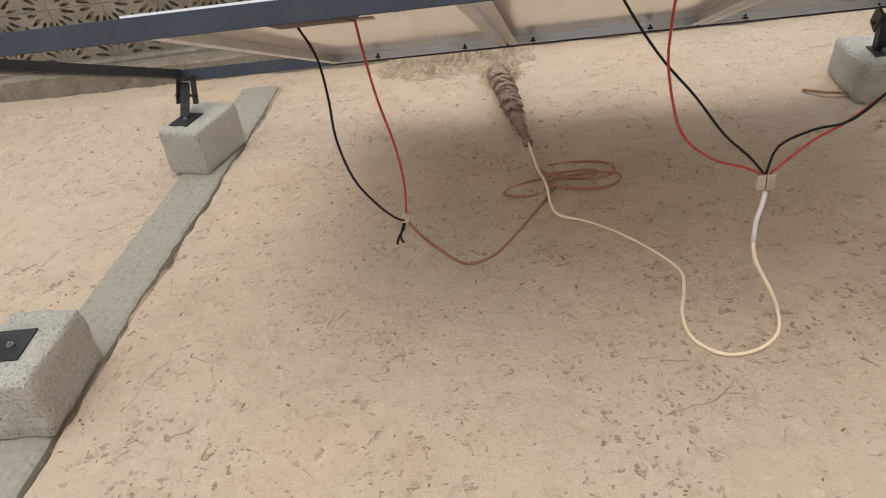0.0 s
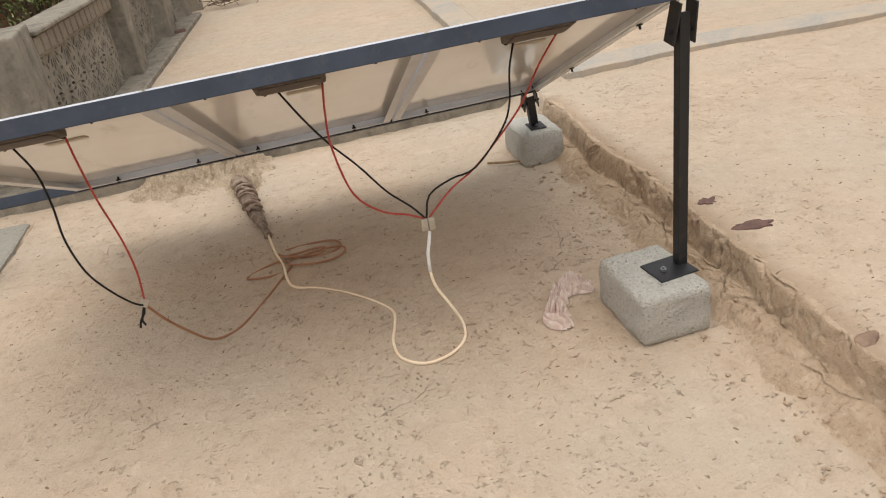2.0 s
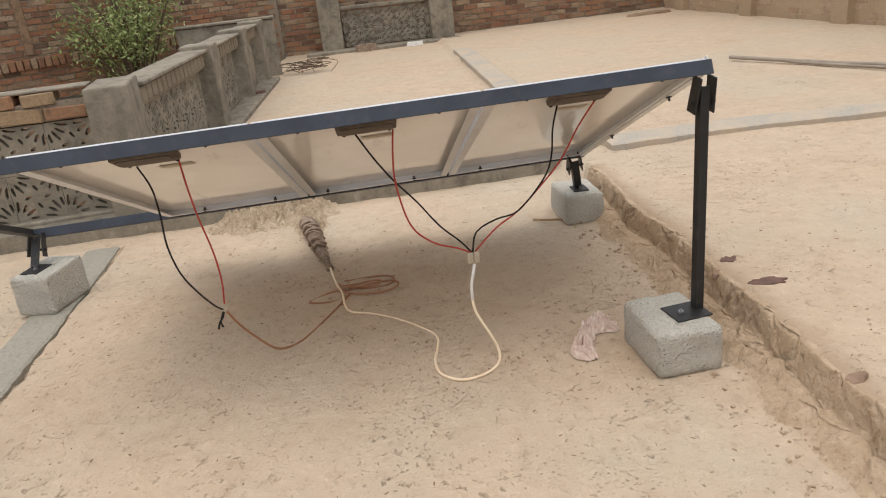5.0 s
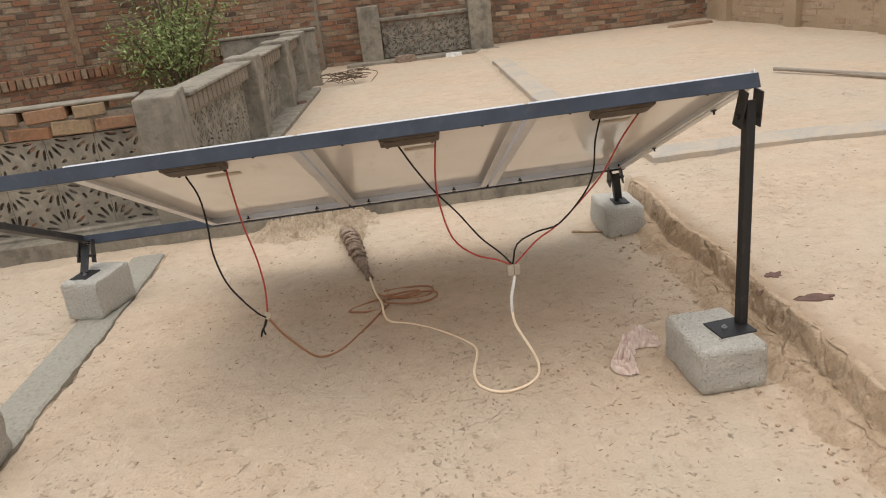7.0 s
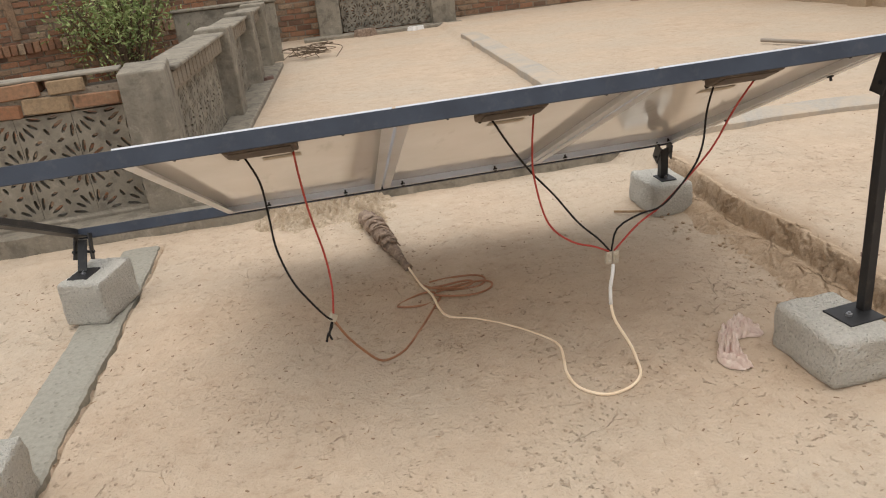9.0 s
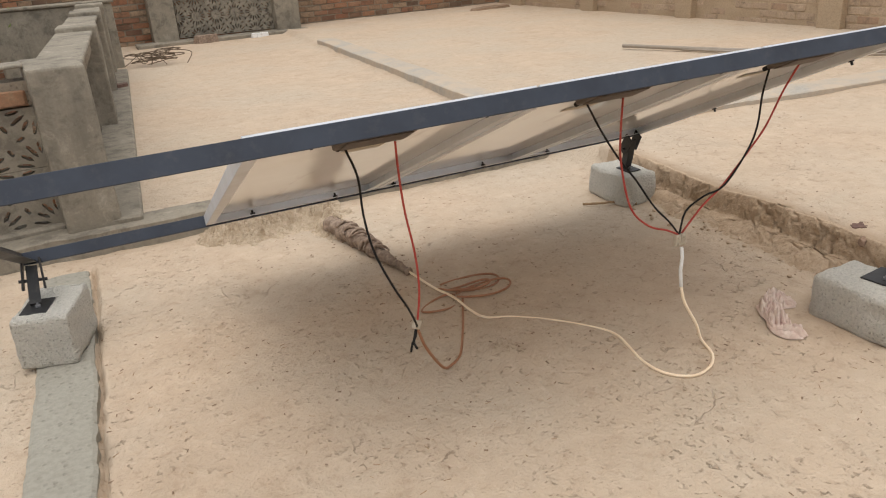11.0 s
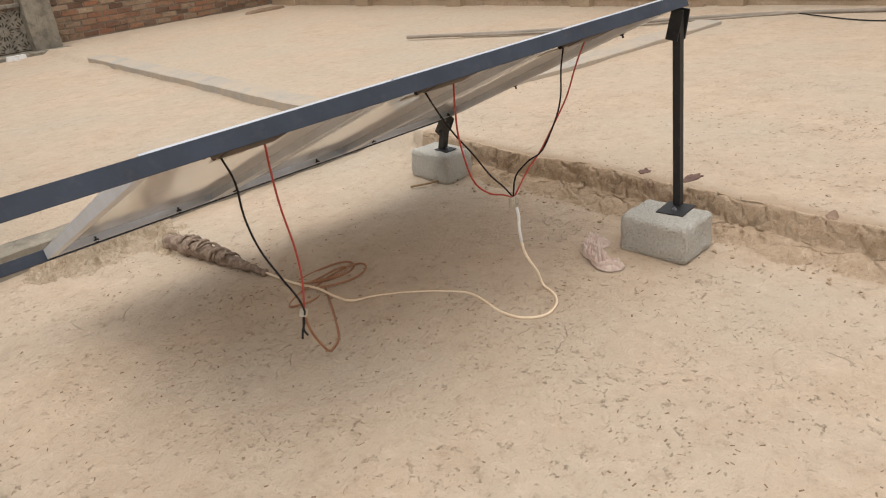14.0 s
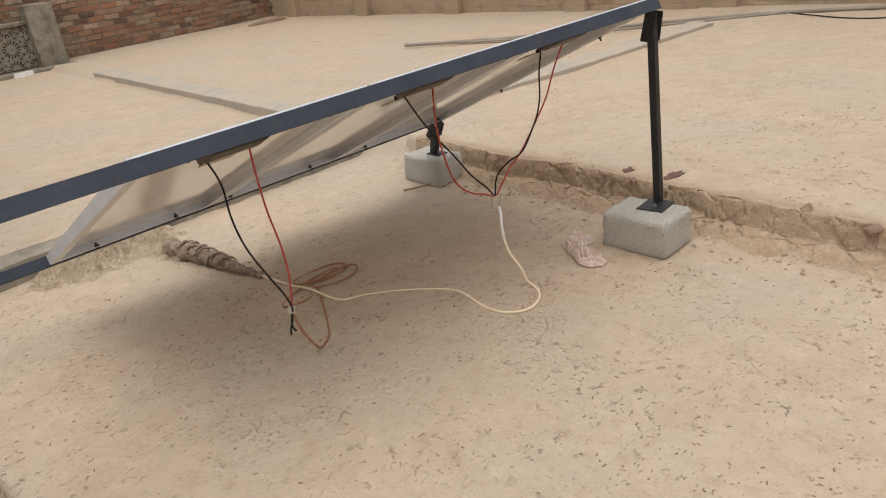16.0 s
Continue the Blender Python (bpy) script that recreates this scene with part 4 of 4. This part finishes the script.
# side run: pillars and screens going away from the pier
PS = thing("wall_west", pose(-0.565, 3.76, 0.05, 0, 0, 82.6), "low parapet of cement pillars and pierced screens with water stains", "parapet", kind="structure")
for w in (2.22, 3.80, 5.02):
    pillar(PS, pose(w, 0.0, 0), 0.27, 0.26, 0.78)
for a, n in ((0.50, 6), (2.55, 4), (4.06, 3)):
    screens(PS, pose(a, 0.12, 0.06), n, 2, False)
for a, b in ((0.40, 2.22), (2.49, 3.80), (4.07, 5.02)):
    part("coping_bed", boxed(((a + b) / 2, 0.15, 0.66), (b - a, 0.15, 0.12)), MORTAR, PS)
    part("cap", boxed(((a + b) / 2, 0.15, 0.735), (b - a, 0.24, 0.025), Matrix(), 0.006), WALLC, PS)
    for k in range(int((b - a) / 0.118)):
        put_brick(dim, PS, pose(a + 0.06 + 0.118 * k, 0.145, 0.665, 0, 0, random.uniform(-3, 3)) @ Matrix.Diagonal((0.098, 0.17, 0.10, 1)))
part("plinth", boxed((2.6, 0.01, 0.03), (5.3, 0.22, 0.11), Matrix(), 0.01), WALLC, PS)
PB = thing("wall_return", pose(-0.95, 9.3, 0.05, 0, 0, 4), "grey cement return of the parapet", "parapet", kind="structure")
part("wall_body", boxed((0.6, 0.1, 0.35), (1.2, 0.18, 0.80), Matrix(), 0.012), WALLC, PB)
part("cap", boxed((0.6, 0.1, 0.765), (1.24, 0.24, 0.03), Matrix(), 0.008), WALLC, PB)

# far side: two pillars with a screen between them in front of the brick wall
PN = thing("wall_north_screen", pose(0.9, 11.25, 0.09, 0, 0, -3), "cement pillars with a pierced screen between them", "parapet", kind="structure")
pillar(PN, pose(0, 0, 0), 0.34, 0.3, 0.86)
pillar(PN, pose(1.72, -0.06, 0), 0.36, 0.3, 0.86)
screens(PN, pose(0.36, 0.1, 0.06), 5, 2, False)
part("plinth", boxed((0.95, -0.05, 0.0), (2.4, 0.34, 0.09), Matrix(), 0.01), WALLC, PN)
part("cap", boxed((1.03, 0.14, 0.64), (1.38, 0.2, 0.05), Matrix(), 0.008), WALLC, PN)


def brick_wall(name, m, length, z0, z1, mat, mortar, near, pitch, size, label, skip=(), proud=0.006, slab=0.22):
    ob = thing(name, m, label, "brick wall", kind="structure")
    holes = [[(x - 0.048, z - 0.034), (x + 0.048, z - 0.034), (x + 0.048, z + 0.034), (x - 0.048, z + 0.034)] for x, z in skip]
    bm = pierced(length, z1 - z0, [[(x, z - z0) for x, z in h] for h in holes], slab)
    bed = part("mortar_bed", bm, mortar, ob)
    bed.matrix_local = pose(0, 0, z0)
    me = brick_mesh(mat)
    V, F = [], []
    base = [v.co.copy() for v in BRICK_ME.vertices]
    polys = [tuple(p.vertices) for p in BRICK_ME.polygons]
    nz = int((z1 - z0) / pitch[1])
    for j in range(nz):
        z = z0 + pitch[1] * (j + 0.5)
        for i in range(int(length / pitch[0])):
            x = pitch[0] * (i + (0.75 if j % 2 else 0.25))
            if x + pitch[0] / 2 > length:
                continue
            if any(abs(x - a) < 0.16 and abs(z - b) < 0.075 for a, b in skip):
                continue
            mm = pose(x + random.uniform(-.005, .005), 0.03 - proud + random.uniform(-.009, .008), z + random.uniform(-.003, .003), 0, random.uniform(-1.2, 1.2), random.uniform(-1, 1)) @ Matrix.Diagonal((size[0] * random.uniform(0.95, 1.02), 0.07, size[1] * random.uniform(0.93, 1.03), 1))
            if near(x, z):
                put_brick(me, ob, mm)
            else:
                o = len(V)
                V += [mm @ v for v in base]
                F += [tuple(o + k for k in p) for p in polys]
    rest = bpy.data.meshes.new("brickwork")
    rest.from_pydata(V, [], F)
    rest.materials.append(mat)
    r = new("brickwork", rest)
    r.parent = ob
    r["kind"] = "stuff"
    return ob


WN = brick_wall("wall_north", pose(0.3, 11.62, 0, 0, 0, -0.6), 6.6, -3.3, 2.6, REDBRICK, MORTAR, lambda x, z: 2.6 < x < 6.5 and 0.1 < z < 1.3, (0.232, 0.082), (0.217, 0.068), "old red brick wall with dark mortar")
WV = brick_wall("wall_neighbour", pose(-6.15, 7.01, 0, 0, 0, 35), 7.9, -3.3, 2.6, REDBRICK, MORTAR, lambda x, z: 2.9 < x < 6.2 and -0.6 < z < 0.5, (0.205, 0.070), (0.192, 0.058), "old red brick wall of the next house with a soldier course")
# Thin raised bands added in place of dark vertical lines of unknown cause.
for x in (2.95, 4.22):
    part("pier", boxed((x, 0.0, 1.65), (0.10, 0.06, 1.9), Matrix(), 0.01), REDBRICK, WV)
sol = brick_mesh(REDBRICK)
for k in range(92):
    put_brick(sol, WV, pose(0.1 + 0.084 * k, -0.008, 0.60, 0, random.uniform(-2, 2), 0) @ Matrix.Diagonal((0.066, 0.09, 0.12, 1)))

WE = brick_wall("wall_east", pose(6.72, 11.4, 0, 0, 0, -90), 15.4, 0.02, 2.2, TANBRICK, TANMORTAR, lambda x, z: 5.4 < x < 10.2 and z < 0.95, (0.236, 0.086), (0.222, 0.073), "tan brick boundary wall pointed with mud",
               [(7.04 + a, 0.36 + d) for a, d in ((0, 0), (-0.14, 0.095), (0.14, 0.095), (0, 0.19), (-0.29, 0.19), (0.29, 0.19))], -0.003)
part("backing", boxed((7.04, 0.27, 0.55), (1.2, 0.08, 0.8)), TANMORTAR, WE)
for y in (10.75, 8.95, 7.1, 5.1, 3.3, 1.4, -0.5):
    pillar(WE, pose(11.4 - y - 0.14, -0.10, 0.0), 0.27, 0.12, 2.2, "tan plastered pillar").data.materials[0] = TANMORTAR
tagged(part("wall_south_far", boxed((0.4, -4.1, 0.9), (12.8, 0.2, 2.0)), TANMORTAR), "plain mud-plastered wall closing the roof", "wall", kind="structure")
tagged(part("wall_west_far", boxed((-6.1, 0.0, 0.5), (0.2, 8.2, 1.2)), TANMORTAR), "plain mud-plastered wall closing the roof", "wall", kind="structure")

# ---- pipes, sticks and litter on the far roof ----
cable("long_pipe", [(4.40, 5.76, 0.165), (4.95, 4.5, 0.165), (5.6, 3.6, 0.17), (6.1, 2.75, 0.165), (6.42, 1.7, 0.165)], 0.018, PIPE, None, "", 0.1)
tagged(bpy.data.objects["long_pipe"], "long thin grey pole lying on the roof", "pole")
cable("thin_rod", [(4.62, 5.2, 0.155), (5.0, 4.25, 0.16), (5.75, 3.2, 0.16), (6.35, 2.2, 0.16), (6.45, 1.2, 0.16)], 0.011, PIPE, None, "", 0.1)
tagged(bpy.data.objects["thin_rod"], "thin bent rod beside the long pole", "rod")
cable("loose_wire", [(6.2, 2.5, 0.16), (5.9, 1.95, 0.16), (5.9, 1.6, 0.16), (6.3, 1.3, 0.16)], 0.006, RUBBER)
tagged(bpy.data.objects["loose_wire"], "loose dark wire lying by the wall", "wire")
bm = bmesh.new()
for k in range(9):
    c = Vector((0.5 + random.uniform(-.12, .12), 9.2 + random.uniform(-.2, .2), 0.13))
    pts = [c + Vector((random.uniform(-.3, .35), random.uniform(-.25, .25), random.uniform(-0.02, .12))) for _ in range(5)]
    sweep(bm, smooth_path(pts, 0.04), 0.0045, 5)
tagged(part("brushwood", bm, WOOD), "small tangle of dry brushwood at the parapet's foot", "brushwood", kind="stuff")
shard("rubble", 1.55, 11.0, 0.35, 0.2, 5, SACK, "dark rubble on the ledge", "rubble", 0.1, 8)
shard("rubble", 2.3, 10.95, 0.3, 0.15, 5, WHITE, "pale crumpled sheet on the ledge", "litter", 0.05, 9)


shard("rubble", 6.1, 10.7, 0.7, 0.35, 10, GRIT, "low patch of rubble in the corner of the roof", "rubble", 0.03, 14)
shard("dark_bag", -0.03, 7.72, 0.16, 0.12, 30, DARKPATCH, "small dark bag at the parapet's foot", "bag", 0.07, 16)

# ---- shrub beyond the parapet ----
def shrub():
    tree = thing("tree", pose(-1.62, 9.55, -3.3), "bushy small-leaved green tree against the brick wall", "tree")
    rng = random.Random(4)
    bm = bmesh.new()
    sweep(bm, smooth_path([(0, 0, 0), (0.05, 0.05, 1.5), (-0.03, 0, 2.8), (0.1, 0, 3.6)], 0.2), 0.07, 8, 0.3)
    tips = []
    for k in range(26):
        a = rng.uniform(0, 6.28)
        z0 = rng.uniform(2.4, 3.6)
        tip = Vector((rng.gauss(-0.05, 0.44), rng.gauss(0, 0.32), rng.uniform(3.9, 5.8)))
        tip.x -= 0.25 * (4.4 - tip.z)
        mid = Vector((tip.x * 0.4, tip.y * 0.4, (z0 + tip.z) / 2 + 0.1))
        sweep(bm, smooth_path([(0, 0, z0), mid, tip], 0.15), 0.013, 5, 0.2)
        tips += [mid.lerp(tip, f) for f in (0.3, 0.6, 0.85, 1.0)]
    part("trunk", bm, WOOD, tree)
    V, F = [], []
    for t in tips:
        for _ in range(48):
            c = t + Vector((rng.gauss(0, 0.15), rng.gauss(0, 0.14), rng.gauss(0, 0.15)))
            m = Matrix.Translation(c) @ Euler((rng.uniform(0, 6.28), rng.uniform(-1, 1), rng.uniform(0, 6.28))).to_matrix().to_4x4()
            l, w = rng.uniform(0.02, 0.042), rng.uniform(0.008, 0.016)
            o = len(V)
            V += [m @ Vector(q) for q in ((-l, 0, 0), (0, w, 0.006), (l, 0, 0), (0, -w, 0.006))]
            F.append((o, o + 1, o + 2, o + 3))
    me = bpy.data.meshes.new("crown")
    me.from_pydata(V, [], F)
    me.materials.append(LEAF)
    new("crown", me).parent = tree


shrub()


# ---- straw and grit lying on the mud ----
def litter():
    rng = random.Random(11)
    V, F, V2, F2 = [], [], [], []
    for k in range(2800):
        x, y = rng.uniform(-1.6, 3.2), rng.uniform(0.15, 3.4)
        if noise.noise(Vector((x * 1.5, y * 1.5, 4))) < rng.uniform(-0.3, 0.45):
            continue
        z = floor_z(x, y)
        a = rng.uniform(0, 3.14)
        straw = rng.random() < 0.4
        l, w, h = (rng.uniform(0.003, 0.012), rng.uniform(0.001, 0.002), 0.0016) if straw else (rng.uniform(0.003, 0.008), rng.uniform(0.002, 0.0045), 0.0025)
        c, s = math.cos(a), math.sin(a)
        vs, fs = (V, F) if straw else (V2, F2)
        o = len(vs)
        for p, q, r in ((-l, -w, -.001), (l, -w, -.001), (l, w, -.001), (-l, w, -.001), (-l * .8, 0, h), (l * .8, 0, h)):
            vs.append((x + p * c - q * s, y + p * s + q * c, z + r))
        fs += [(o, o + 1, o + 5, o + 4), (o + 2, o + 3, o + 4, o + 5), (o + 1, o + 2, o + 5), (o + 3, o, o + 4)]
    for nm, vs, fs, mat, lab in (("straw", V, F, STRAW, "bits of dry straw on the mud roof"), ("grit", V2, F2, GRIT, "dark grit strewn on the mud roof")):
        me = bpy.data.meshes.new(nm)
        me.from_pydata(vs, [], fs)
        me.materials.append(mat)
        tagged(new(nm, me), lab, nm, kind="stuff")


litter()


# ---- crumbled mud along the step ----
def clods():
    rng = random.Random(21)
    bm = bmesh.new()

    def clod(x, y, z, sx, sy, sz, turn):
        r = bmesh.ops.create_icosphere(bm, subdivisions=2, radius=0.5, matrix=Matrix())
        off = Vector((rng.uniform(0, 90), rng.uniform(0, 90), 0))
        m = pose(x, y, z, rng.uniform(-14, 14), rng.uniform(-14, 14), turn) @ Matrix.Diagonal((sx, sy, sz, 1))
        for v in r["verts"]:
            q = v.co
            q = Vector([max(-0.40, min(0.40, k)) for k in q])
            v.co = m @ (q * (1 + 0.45 * noise.noise(q * 2.2 + off)) + 0.06 * noise.noise_vector(q * 7 + off))

    for k in range(110):
        y = rng.uniform(0.3, 2.9)
        s = rng.uniform(0.005, 0.018)
        x = step_x(y) - rng.uniform(0.06, 0.24)
        clod(x, y, floor_z(x, y) + s * 0.2, s, s * 1.2, s * 0.8, rng.uniform(0, 180))
    tagged(part("crumbled_mud", bm, BROKEN), "cracked and crumbled clods of mud plaster along the step", "mud", kind="stuff")


clods()


# ---- broken face of the step: cracked plates of mud ----
def step_face():
    ys = [-0.30 + 0.006 * k for k in range(556)]
    us = axis([(-0.20, -0.06, 0.006), (-0.06, 0.02, 0.0024), (0.02, 0.06, 0.006)])
    V, F = [], []
    for y in ys:
        sx = step_x(y)
        for u in us:
            x = sx + u
            z = floor_z(x, y)
            env = ease(-0.165, -0.08, u + 0.04 * noise.noise(Vector((y * 6, 3, 7)))) * (1 - ease(-0.005, 0.045, u + 0.035 * noise.noise(Vector((y * 9, 1, 4)))))
            v = Vector((x, y, z))
            w = v + 0.035 * noise.noise_vector(v * 9) + 0.012 * noise.noise_vector(v * 31)
            d = noise.voronoi(Vector((w.x * 9, w.y * 7.5, w.z * 10)))[0]
            d2 = noise.voronoi(Vector((w.x * 24, w.y * 20, w.z * 26)))[0]
            plate = ease(0.0, 0.07, d[1] - d[0])
            small = ease(0.0, 0.12, d2[1] - d2[0])
            some = ease(-0.1, 0.3, noise.noise(v * 5))
            some2 = ease(-0.3, 0.2, noise.noise(v * 3 + Vector((0, 0, 9))))
            h = 0.020 * plate * (0.55 + 0.45 * some2) + 0.007 * small * some + 0.0035 * noise.noise(v * 26) + 0.0015 * noise.noise(v * 60) + 0.009 * noise.noise(v * 7) - 0.005
            h = env * h - 0.005 * (1 - env)
            steep = ease(-0.09, -0.03, u)
            V.append((x - 0.75 * h * steep, y, z + h * (1 - 0.4 * steep)))
    n = len(us)
    for j in range(len(ys) - 1):
        for i in range(n - 1):
            F.append((j * n + i, j * n + i + 1, (j + 1) * n + i + 1, (j + 1) * n + i))
    me = bpy.data.meshes.new("broken_step")
    me.from_pydata(V, [], F)
    me.materials.append(BROKEN)
    for f in me.polygons:
        f.use_smooth = True
    tagged(new("broken_step", me), "cracked crumbling brown mud face along the roof step", "step", kind="structure")


step_face()
